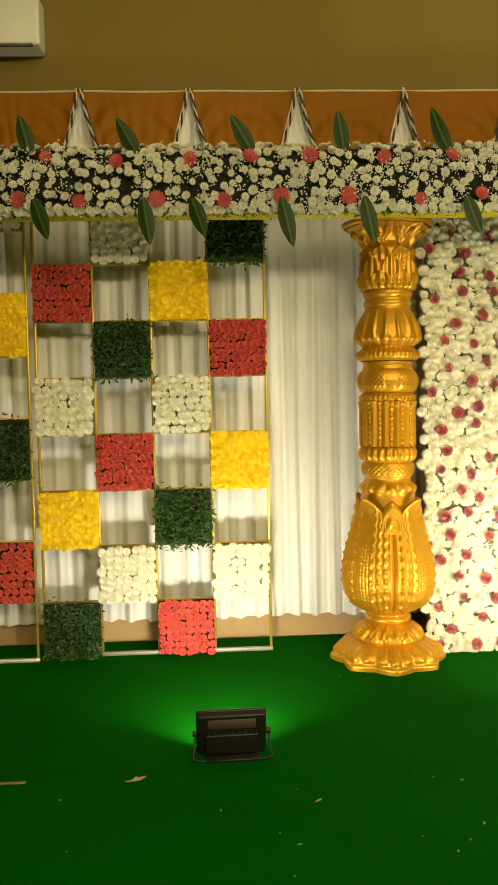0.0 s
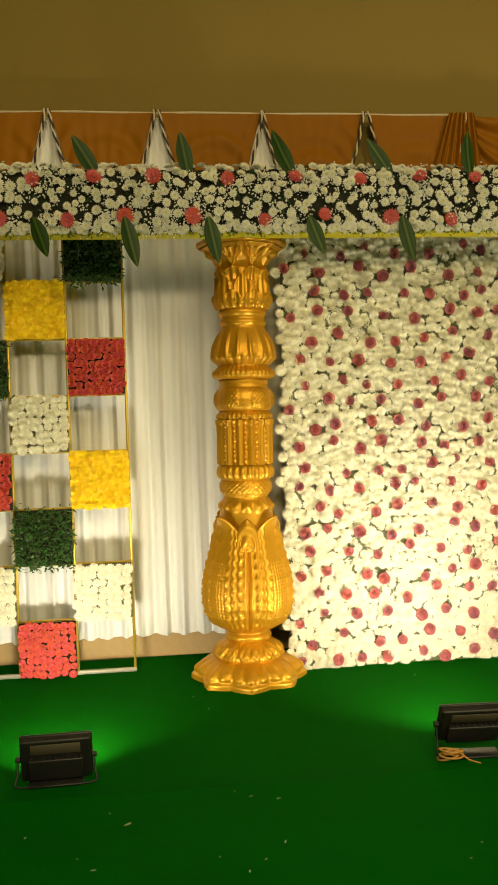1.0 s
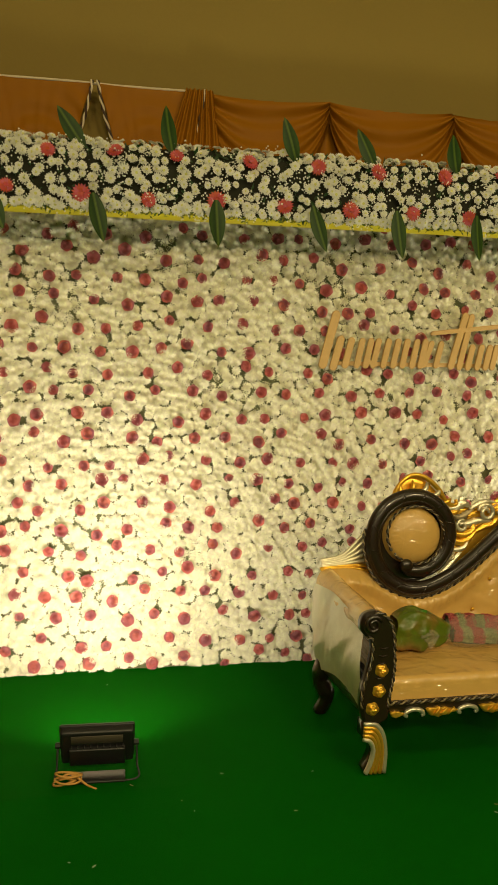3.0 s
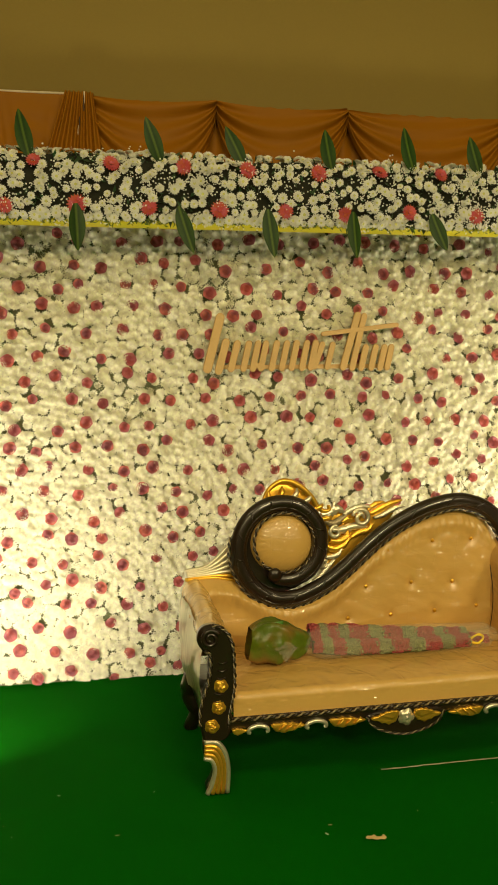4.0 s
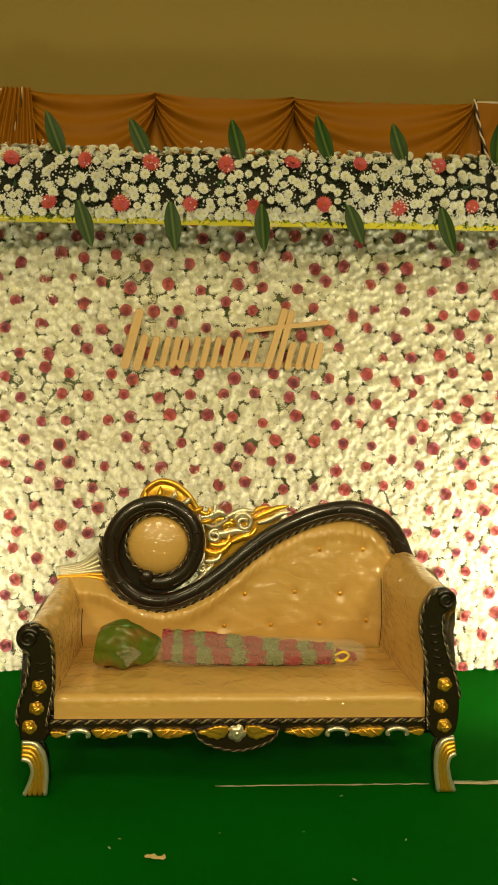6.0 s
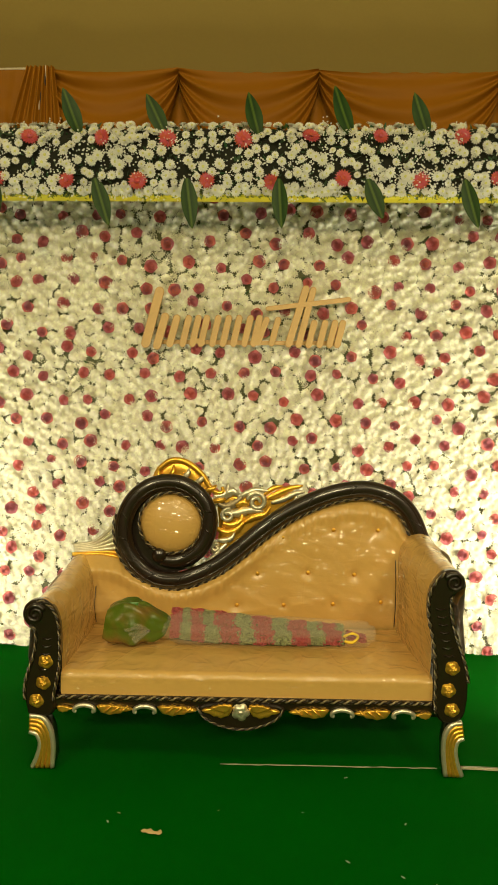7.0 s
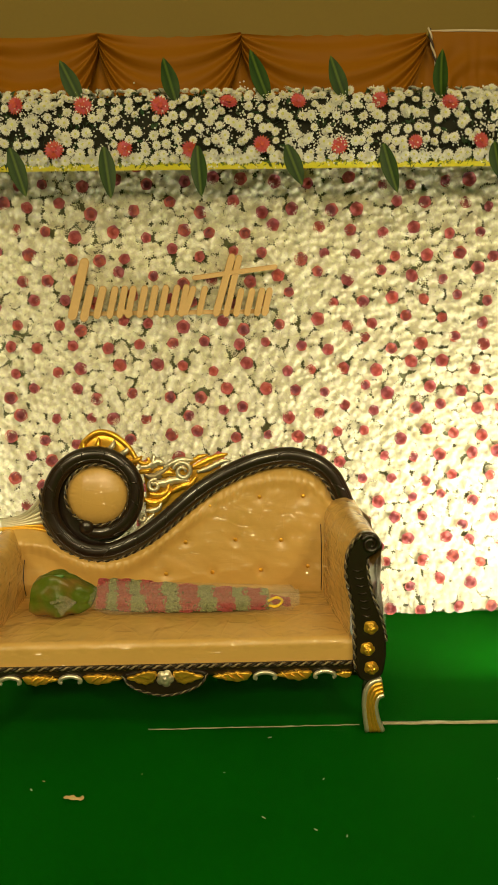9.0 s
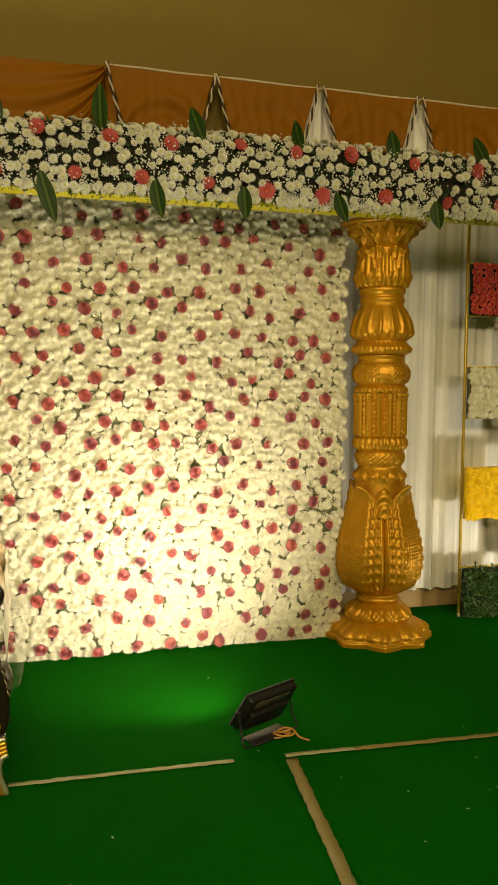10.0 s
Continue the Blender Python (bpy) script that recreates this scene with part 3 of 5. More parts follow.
# ---- flower beam ----
def leaf_mesh(L, W, curl):
    nv, nu = 12, 6
    P = np.zeros((nv + 1, nu + 1, 3))
    for j in range(nv + 1):
        t = j / nv
        w = W * (math.sin(math.pi * min(1, t * 0.96 + 0.04)) ** 0.75) * (1 - 0.25 * t)
        for i in range(nu + 1):
            s = (i / nu - 0.5) * 2
            P[j, i] = (w * s, -curl * t * t * L + 0.16 * w * abs(s), L * t)
    return grid_mesh("leaf", P, M["leaf"])


def flower_beam():
    rng = random.Random(21)
    x0, x1 = -3.2, 9.4
    beam = thing("flower_beam", (3.66, 4.3, 2.43), "long beam covered in white daisies, red gerberas and leaves", "floral beam")
    bm = box_bm(x0, x1, 4.075, 4.20, 2.425, 2.72, 0.012)
    part("core", (bm, M["yellow_cloth"]), beam, "yellow cloth wrapped beam")
    # dark backing bed, bulging forward
    nx = 260
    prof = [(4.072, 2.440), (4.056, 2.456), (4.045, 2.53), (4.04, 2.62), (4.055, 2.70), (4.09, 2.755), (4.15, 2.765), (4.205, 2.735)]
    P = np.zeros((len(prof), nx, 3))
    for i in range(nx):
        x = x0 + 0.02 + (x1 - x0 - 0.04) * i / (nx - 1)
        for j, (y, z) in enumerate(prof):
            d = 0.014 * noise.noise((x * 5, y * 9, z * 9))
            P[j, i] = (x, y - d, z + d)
    part("moss", grid_mesh("moss", P, M["dark_net"]), beam, "dark bed behind the blooms", "stuff")

    def on_bed(t):
        """A place on the bed's front and top, t from its lower edge to the back, and the way it faces."""
        s = t * (len(prof) - 1)
        k = min(int(s), len(prof) - 2)
        f = s - k
        y = prof[k][0] * (1 - f) + prof[k + 1][0] * f
        z = prof[k][1] * (1 - f) + prof[k + 1][1] * f
        dy, dz = prof[k + 1][0] - prof[k][0], prof[k + 1][1] - prof[k][1]
        return y, z, Vector((0, -abs(dz) - 0.02, dy * (1 if dz >= 0 else -1) * 0.8)).normalized()

    gerb = []
    x = x0 + 0.15
    k = 0
    while x < x1:
        t = (0.56 if k % 2 else 0.22) + rng.uniform(-0.03, 0.03)
        gerb.append((x, t))
        x += rng.uniform(0.135, 0.20)
        k += 1
    gp = []
    for x, t in gerb:
        y, z, n = on_bed(t)
        gp.append(placed((x, y - 0.035, z), rng, 0.3, (0.68, 0.98), n))
    scattered("gerbera", GERBERA, [M["gerbera"], M["gerbera"]], gp, beam, label="coral red gerbera")
    ds = []
    for r, t in enumerate([0.0, 0.08, 0.17, 0.26, 0.35, 0.44, 0.53, 0.62, 0.70, 0.79, 0.88]):
        x = x0 + 0.05 + 0.05 * (r % 2)
        while x < x1 - 0.03:
            px, pt = x + rng.uniform(-0.022, 0.022), min(0.99, max(0.0, t + rng.uniform(-0.035, 0.035)))
            if all((px - a) ** 2 + ((pt - b) * 0.55) ** 2 > 0.045 ** 2 for a, b in gerb) and rng.random() > 0.05:
                y, z, n = on_bed(pt)
                ds.append(placed((px, y - 0.022 - rng.uniform(0, 0.02), z + (0.01 if pt > 0.7 else 0)), rng, 0.4, (0.54, 0.86), n))
            x += 0.051
    ds.sort(key=lambda m: abs(m.translation.x - 3.6))
    scattered("daisy", DAISY, [M["daisy"], M["daisy_heart"]], ds, beam)
    # clouds of tiny filler blossoms and sprigs of green
    dots, sprigs, fringe = [], [], []
    for _ in range(1000):
        cx, ct = rng.uniform(x0 + 0.05, x1 - 0.05), rng.uniform(0.06, 0.66)
        y, z, n = on_bed(ct)
        for _ in range(rng.randint(10, 22)):
            p = Vector((cx, y, z)) + n * rng.uniform(0.02, 0.048) + Vector((rng.gauss(0, 0.024), 0, rng.gauss(0, 0.024)))
            dots.append(placed(p, rng, 0.6, (0.75, 1.35), n))
    scattered("filler_blossom", DOT, [M["daisy"]], dots, beam, 0)
    for _ in range(5200):
        y, z, n = on_bed(rng.uniform(0.0, 0.9))
        sprigs.append(placed((rng.uniform(x0, x1), y - 0.008, z), rng, 1.3, (0.7, 1.7), n))
    for _ in range(5200):
        fringe.append(placed((rng.uniform(x0, x1), 4.058 + rng.uniform(-0.01, 0.01), 2.436 + rng.gauss(0, 0.010)), rng, 1.3, (0.5, 1.0)))
    scattered("greenery", SPRIG, [M["green"]], sprigs, beam, 0)
    scattered("fringe", SPRIG, [M["lime"]], fringe, beam, 0)
    # large striped leaves, pairs pointing up and down
    ups = [-2.45, -1.98, -1.50, -1.03, -0.50, 0.08, 0.54, 1.08, 1.60, 2.03, 2.66, 3.08, 3.54, 3.99, 4.36, 4.83, 5.33, 5.85, 6.38, 6.93, 7.4, 7.9]
    for i, x in enumerate(ups):
        lean = rng.uniform(20, 36) if i % 3 else rng.uniform(8, 18)
        L = rng.uniform(0.185, 0.25) * (0.72 if x > 4.9 else 1)
        ob = new("leaf", leaf_mesh(L, 0.046, rng.uniform(-0.1, 0.25)))
        ob.matrix_basis = pose(x, 4.03, 2.715, rng.uniform(0, 14), -lean, rng.uniform(-14, 14))
        adopt(ob, beam)
    downs = [-2.62, -2.1, -1.58, -1.02, -0.48, -0.24, 0.21, 0.63, 1.15, 1.64, 2.24, 2.74, 3.19, 3.64, 4.07, 4.54, 5.08, 5.53, 6.03, 6.60, 7.1, 7.6]
    for i, x in enumerate(downs):
        lean = rng.uniform(3, 22)
        L = rng.uniform(0.21, 0.26) * (0.72 if x > 4.9 else 1)
        ob = new("leaf", leaf_mesh(L, 0.046, rng.uniform(0.0, 0.15)))
        ob.matrix_basis = pose(x, 3.99, 2.495, 0, 180 - lean, rng.uniform(-14, 14))
        adopt(ob, beam)


flower_beam()


# ---- golden columns ----
def interp(pts, z):
    zs, rs = zip(*pts)
    return float(np.interp(z, zs, rs))


def ring_mesh(name, prof, relief, mat=None, n=144, rows=None):
    """A turned piece: prof is (z, radius) pairs; relief(theta, t, z) gives a radial offset."""
    z0, z1 = prof[0][0], prof[-1][0]
    rows = rows or max(8, int((z1 - z0) / 0.006))
    P = np.zeros((rows + 1, n, 3))
    for j in range(rows + 1):
        t = j / rows
        z = z0 + (z1 - z0) * t
        r = interp(prof, z)
        for i in range(n):
            a = 2 * math.pi * i / n
            rr = r + relief(a, t, z)
            P[j, i] = (rr * math.cos(a), rr * math.sin(a), z)
    me = grid_mesh(name, P, mat or M["gold"], close_u=True)
    return me


def tri(x):
    return abs((x % 1.0) * 2 - 1)


def column(at):
    col = thing("column", (0, 0, 0), "golden painted carved column with lotus bulb and leafy capital", "column", "golden stage columns")

    # star-edged plinth
    def plinth(a, t, z):
        k = tri(a / (2 * math.pi) * 8 + 0.5)
        return (0.050 * (1 - k) - 0.025) * (1 - t) ** 0.6 + 0.024 * abs(math.cos(a * 12)) ** 0.5 * math.sin(math.pi * min(1, (t - 0.26) * 1.35)) * (t > 0.26)
    part("plinth", ring_mesh("plinth", [(0, 0.305), (0.030, 0.307), (0.036, 0.288), (0.06, 0.278), (0.085, 0.255), (0.115, 0.212), (0.125, 0.188)], plinth), col)

    def skirt(a, t, z):
        return (0.018 * abs(math.sin(a * 8)) + 0.011 * math.cos(a * 32) * math.cos(z * 90)) * math.sin(math.pi * t)
    part("foot", ring_mesh("foot", [(0.12, 0.185), (0.13, 0.192), (0.155, 0.185), (0.19, 0.160), (0.215, 0.125), (0.222, 0.115)], skirt), col)
    part("ring", ring_mesh("ring", [(0.218, 0.105), (0.224, 0.125), (0.24, 0.132), (0.256, 0.125), (0.264, 0.112), (0.275, 0.118), (0.285, 0.13)], lambda a, t, z: 0), col)

    # lotus bulb: a plain core, four big serrated leaves round it and four arched ones behind their joints
    core = [(0.28, 0.125), (0.292, 0.15), (0.32, 0.190), (0.37, 0.224), (0.43, 0.240), (0.50, 0.243), (0.58, 0.234), (0.66, 0.214), (0.74, 0.190), (0.81, 0.170), (0.86, 0.158), (0.90, 0.154)]
    part("bulb", ring_mesh("bulb", core, lambda a, t, z: -0.006, n=72), col)
    for k in range(4):
        a0 = math.pi / 4 + k * math.pi / 2
        nu, nv = 64, 84
        P = np.zeros((nv + 1, nu + 1, 3))
        for i in range(nu + 1):
            s = (i / nu - 0.5) * 2
            zt = 0.77 + 0.155 * (1 - abs(s) ** 1.5)
            for j in range(nv + 1):
                v = j / nv
                z = 0.285 + (zt - 0.285) * v
                e = abs(s)
                r = interp(core, z) + 0.010 * (1 - e ** 6)
                flare = 0.055 * max(0, (z - 0.80) / 0.125) ** 2 * (1 - e)
                rim = 0.008 * math.exp(-((1 - v) * 16) ** 2) * (v > 0.5)
                wave = 0.030 * math.sin(z * 118)
                ribs = 0.012 * math.exp(-((e - 0.90) * 22) ** 2) + sum(h * math.exp(-((e - p - wave) * 17) ** 2) * (0.6 + 0.6 * max(0, math.sin(z * 118 + q)))
                                                                          for p, h, q in ((0.74, 0.017, 0.0), (0.55, 0.015, 1.0), (0.38, 0.010, 2.0)))
                scale = 0.012 * max(0, math.sin(z * 165 + s * 30) * math.sin(z * 165 - s * 30)) * (e < 0.40) * (0.06 < v < 0.62)
                ends = min(1, v * 14) * min(1, (1 - v) * 12)
                rr = r + flare + rim + (ribs + scale) * ends
                a = a0 + s * math.pi / 4 * 0.995
                P[j, i] = (rr * math.cos(a), rr * math.sin(a), z)
        ob = part("bulb_leaf", grid_mesh("bulb_leaf", P, M["gold"]), col)
        md = ob.modifiers.new("thick", "SOLIDIFY")
        md.thickness, md.offset = 0.010, -1
        P = np.zeros((17, 21, 3))
        a1 = k * math.pi / 2
        for j in range(17):
            v = j / 16
            z = 0.74 + 0.175 * v
            w = 0.082 * (1 - v ** 2.4) ** 0.6 + 0.001
            for i in range(21):
                s = (i / 20 - 0.5) * 2
                aa = a1 + s * w / 0.20
                ring = math.sqrt((s * (1 - v ** 2)) ** 2 + v * v)
                rr = 0.207 - 0.030 * v + 0.006 * math.cos(ring * 17) - 0.012 * s * s
                P[j, i] = (rr * math.cos(aa), rr * math.sin(aa), z)
        ob = part("arched_leaf", grid_mesh("arched_leaf", P, M["gold"]), col)
        md = ob.modifiers.new("thick", "SOLIDIFY")
        md.thickness, md.offset = 0.012, -1

    def beads(count, depth):
        return lambda a, t, z: depth * abs(math.sin(a * count / 2)) * math.sin(math.pi * t)
    part("collar", ring_mesh("collar", [(0.885, 0.155), (0.93, 0.150), (0.97, 0.146), (1.0, 0.140), (1.02, 0.128), (1.035, 0.124)], lambda a, t, z: 0.018 * abs(math.sin(a * 7)) * math.exp(-((t - 0.62) * 7) ** 2)), col)
    part("ring", ring_mesh("ring", [(1.03, 0.126), (1.04, 0.130), (1.055, 0.140), (1.085, 0.145), (1.11, 0.143), (1.125, 0.133)], lambda a, t, z: 0.008 * math.sin(a * 30) * math.sin(z * 260) * math.sin(math.pi * t)), col)
    part("ring", ring_mesh("ring", [(1.122, 0.136), (1.135, 0.147), (1.16, 0.150), (1.195, 0.148), (1.212, 0.140)], beads(24, 0.015)), col)

    # fluted drum with beaded cords between the flutes
    def drum(a, t, z):
        c = tri(a / (2 * math.pi) * 14)
        return 0.014 * (c > 0.45) + 0.014 * max(0, math.sin(z * 235)) * (c < 0.3) + 0.004 * math.cos(a * 28) + 0.006 * math.exp(-((t - 0.93) * 20) ** 2)
    part("drum", ring_mesh("drum", [(1.21, 0.140), (1.225, 0.141), (1.44, 0.141), (1.46, 0.146)], drum, n=252), col)
    part("ring", ring_mesh("ring", [(1.455, 0.140), (1.465, 0.150), (1.485, 0.150), (1.50, 0.138), (1.51, 0.134)], beads(36, 0.010)), col)
    part("torus", ring_mesh("torus", [(1.508, 0.138), (1.52, 0.152), (1.545, 0.165), (1.575, 0.168), (1.605, 0.162), (1.628, 0.148), (1.638, 0.136)],
                            lambda a, t, z: (0.009 * math.sin(a * 44) * math.sin(z * 240) * (math.cos(a * 6) > -0.2) - 0.008 * (math.cos(a * 6) <= -0.2)) * math.sin(math.pi * t)), col)
    part("ring", ring_mesh("ring", [(1.635, 0.138), (1.645, 0.140), (1.655, 0.134), (1.667, 0.138), (1.68, 0.139), (1.685, 0.132)], lambda a, t, z: 0), col)
    part("ring", ring_mesh("ring", [(1.683, 0.145), (1.692, 0.164), (1.71, 0.170), (1.728, 0.164), (1.74, 0.150), (1.752, 0.142), (1.765, 0.142)], beads(40, 0.012)), col)

    # flared skirt of tongues, wider at its foot
    def tongues(a, t, z):
        return (0.016 * abs(math.sin(a * 8)) ** 0.5 + 0.006 * math.cos(a * 32)) * math.sin(math.pi * min(1, t * 1.1)) + 0.014 * abs(math.cos(a * 12)) * math.exp(-((t - 0.14) * 9) ** 2)
    part("skirt", ring_mesh("skirt", [(1.762, 0.142), (1.775, 0.150), (1.80, 0.166), (1.825, 0.169), (1.87, 0.158), (1.92, 0.142), (1.965, 0.127), (1.985, 0.122)], tongues), col)
    part("ring", ring_mesh("ring", [(1.98, 0.124), (1.99, 0.132), (2.005, 0.132), (2.015, 0.124), (2.03, 0.126), (2.045, 0.136), (2.06, 0.136), (2.068, 0.13)], lambda a, t, z: 0), col)

    # leafy bell: two tiers of scalloped petals
    def bell(a, t, z):
        def tier(shift, t0, t1, count=8):
            c = tri(a / (2 * math.pi) * count + shift)
            top = t0 + (t1 - t0) * (1 - c ** 2) ** 0.5
            q = (t - t0) / max(1e-3, top - t0)
            return (0.012 + 0.016 * max(0, q) ** 2 + 0.005 * math.cos(c * 9)) if 0 <= q <= 1 else 0.0
        return max(tier(0.0, 0.02, 0.42), tier(0.5, 0.15, 0.78), tier(0.0, 0.66, 0.98)) - 0.006
    part("bell", ring_mesh("bell", [(2.066, 0.134), (2.085, 0.146), (2.12, 0.150), (2.17, 0.142), (2.22, 0.132), (2.26, 0.128), (2.29, 0.130), (2.305, 0.122)], bell, n=216, rows=70), col)

    def capital(a, t, z):
        c = a / (2 * math.pi) * 8
        s = (c % 1.0) - 0.5
        vein = 0.014 * math.exp(-((abs(s) - 0.42 * t ** 0.8) * 15) ** 2) + 0.010 * math.exp(-(s * 16) ** 2) * (t < 0.8)
        curl = 0.024 * math.exp(-(((abs(s) - 0.30) * 9) ** 2 + ((t - 0.62) * 7) ** 2)) + 0.020 * math.exp(-(((abs(s) - 0.08) * 9) ** 2 + ((t - 0.35) * 7) ** 2))
        return vein + curl - 0.006
    part("capital", ring_mesh("capital", [(2.30, 0.126), (2.33, 0.136), (2.365, 0.160), (2.395, 0.195), (2.412, 0.222), (2.418, 0.222)], capital, n=216, rows=40), col)
    part("abacus", ring_mesh("abacus", [(2.414, 0.226), (2.420, 0.238), (2.432, 0.242), (2.445, 0.240), (2.447, 0.05)], lambda a, t, z: 0.012 * abs(math.cos(a * 4)) * (t < 0.9), n=120), col)
    col.matrix_basis = at
    return col


col_a = column(pose(0.81, 4.41, 0.0, 0, 0.6, -4))
copy_thing(col_a, pose(6.50, 4.40, 0.0, 0, -0.3, -16))


# ---- checkered flower panels ----
def flower_panel(x0, y, pitch, layout, label):
    """A gilt lattice of square cells, some of them filled with flower tiles."""
    rng = random.Random(int(x0 * 100))
    panel = thing("flower_panel", (x0 + 2 * pitch, y, 0.0), label, "flower panel", "checkered flower panels")
    rows, h = 8, pitch * 0.985
    for c in range(5):
        x = x0 + c * pitch
        part("upright", (box_bm(x - 0.008, x + 0.008, y - 0.008, y + 0.008, 0.0, rows * h, 0.002, 1), M["frame_gold"]), panel, "thin gold upright")
    part("bottom_bar", (box_bm(x0 - 0.01, x0 + 4 * pitch + 0.01, y - 0.014, y + 0.012, 0.0, 0.022, 0.003, 1), M["frame_grey"]), panel, "grey metal bottom bar")
    for r in range(1, rows + 1):
        part("crossbar", (box_bm(x0, x0 + 4 * pitch, y - 0.006, y + 0.006, r * h - 0.006, r * h + 0.006, 0.002, 1), M["frame_gold"]), panel, "thin gold crossbar")
    for (r, c), kind in layout.items():
        xa, za = x0 + c * pitch + 0.006, r * h + 0.004
        w, g = pitch - 0.010, h - 0.008
        dx, dz = rng.uniform(-0.006, 0.006), rng.uniform(-0.005, 0.005)
        word = {"R": "coral rose tile", "W": "white flower tile", "Y": "yellow marigold tile", "G": "dark green leaf tile"}[kind]
        tile = part("flower_tile", (box_bm(xa, xa + w, y - 0.036, y - 0.012, za, za + g, 0.003, 1), {"G": M["dark_net"], "R": M["dark_net"], "W": M["net"], "Y": M["marigold"]}[kind]), panel, word)
        ps = []

        def spots(n, m, jit, tilt, size, depth):
            for i in range(n):
                for j in range(m):
                    ps.append(placed((xa + dx + w * (i + 0.5 + 0.2 * (j % 2) - 0.1) / n + rng.uniform(-jit, jit), y - depth - rng.uniform(0, 0.012),
                                      za + dz + g * (j + 0.5) / m + rng.uniform(-jit, jit)), rng, tilt, size))
        if kind == "R":
            spots(8, 8, 0.006, 0.35, (0.60, 0.76), 0.038)
            scattered("rose", ROSE, [M["coral"]], ps, tile)
        elif kind == "W":
            spots(7, 8, 0.008, 0.45, (0.78, 1.05), 0.042)
            scattered("blossom", MUM, [M["mum"], M["mum_heart"]], ps, tile)
        elif kind == "Y":
            spots(13, 14, 0.006, 0.6, (0.75, 1.1), 0.04)
            scattered("marigold", MARIGOLD, [M["marigold"]], ps, tile, 0)
        else:
            for _ in range(1300):
                ps.append(placed((xa + w * rng.random() + rng.gauss(0, 0.006), y - 0.036 - rng.uniform(0, 0.035), za + g * rng.random() - 0.012 + rng.gauss(0, 0.008)), rng, 1.3, (0.6, 1.35)))
            for _ in range(60):
                ps.append(placed((xa + w * rng.random() * 1.0 + rng.gauss(0, 0.03), y - 0.05, za + rng.gauss(0, 0.02) + (g if rng.random() < 0.3 else 0)), rng, 1.3, (0.7, 1.5)))
            scattered("leaves", SPRIG, [M["sprig"]], ps, tile, 0)
    return panel


LAYOUT = {(0, 0): "G", (0, 2): "R", (1, 1): "W", (1, 3): "W", (2, 0): "Y", (2, 2): "G", (3, 1): "R", (3, 3): "Y",
          (4, 0): "W", (4, 2): "W", (5, 1): "G", (5, 3): "R", (6, 0): "R", (6, 2): "Y", (7, 1): "W", (7, 3): "G"}
SHIFTED = {(r, c): {"W": "R", "Y": "G", "R": "Y", "G": "W"}[k] for (r, c), k in LAYOUT.items()}
flower_panel(-1.160, 4.63, 0.3300, LAYOUT, "gold lattice panel with checkered rose, marigold and leaf tiles")
flower_panel(-2.615, 4.56, 0.3560, SHIFTED, "gold lattice panel with checkered flower tiles, set slightly forward")
flower_panel(7.185, 4.63, 0.3300, LAYOUT, "gold lattice panel with checkered flower tiles beside golden column")


# ---- sofa ----
def back_at(x, z, out=0.0):
    """A place on the sofa's nearly upright back: x and z as they show on a plane at y = 3.60."""
    y = 3.645 + 0.06 * (z - 0.4) - out
    f = (y + 0.10) / 3.70
    return Vector((3.606 + (x - 3.606) * f, y, 1.512 + (z - 1.512) * f))


def rope_pair(name, pts, r, parent, mats, pitch=0.02, label=""):
    """A twisted two-strand cord along a path."""
    pts = [Vector(p) for p in pts]
    L, acc = 0.0, [0.0]
    for a, b in zip(pts, pts[1:]):
        L += (b - a).length
        acc.append(L)
    n = max(12, int(L / (pitch / 5)))
    xs = np.interp(np.linspace(0, L, n), acc, [p.x for p in pts])
    ys = np.interp(np.linspace(0, L, n), acc, [p.y for p in pts])
    zs = np.interp(np.linspace(0, L, n), acc, [p.z for p in pts])
    mid = [Vector(q) for q in zip(xs, ys, zs)]
    pieces = []
    for s, k in ((0, 0), (math.pi, 1)):
        line = []
        for i, p in enumerate(mid):
            t = (mid[min(i + 1, n - 1)] - mid[max(i - 1, 0)]).normalized()
            side = t.cross(Vector((0, 1, 0))).normalized()
            up = side.cross(t)
            a = 2 * math.pi * i / 5 * 0.5 + s
            line.append(p + side * (r * 0.6 * math.cos(a)) + up * (r * 0.6 * math.sin(a)))
        V, F = tube_arrays(line, r * (0.75 if k == 0 else 0.5), 5)
        pieces.append((V, F, k))
    return part(name, joined(name, pieces, mats), parent, label)


def extruded(outline, y0, y1, bevel=0.006):
    """A solid plate from an outline of (x, z) between y0 and y1."""
    bm = bmesh.new()
    f = bm.faces.new([bm.verts.new((x, y0, z)) for x, z in outline])
    top = bmesh.ops.extrude_face_region(bm, geom=[f])["geom"]
    bmesh.ops.translate(bm, vec=(0, y1 - y0, 0), verts=[v for v in top if isinstance(v, bmesh.types.BMVert)])
    bmesh.ops.recalc_face_normals(bm, faces=bm.faces[:])
    if bevel:
        bmesh.ops.bevel(bm, geom=[e for e in bm.edges if abs(e.verts[0].co.y - e.verts[1].co.y) < 1e-5], offset=bevel, segments=2, affect="EDGES")
    for f in bm.faces:
        f.smooth = len(f.verts) == 4
    return bm


def closed_outline(points, n=6):
    P = [Vector((x, 0, z)) for x, z in points]
    P = smooth_path(P, n)
    return [(p.x, p.z) for p in P]


def coil(cx, cz, r, start, turns, direction=1, n=34, shrink=0.75):
    """A flat spiral in x and z, from outside inwards."""
    out = []
    for i in range(n + 1):
        t = i / n
        a = start + direction * turns * 2 * math.pi * t
        rr = r * (1 - shrink * t)
        out.append((cx + rr * math.cos(a), cz + rr * math.sin(a)))
    return out


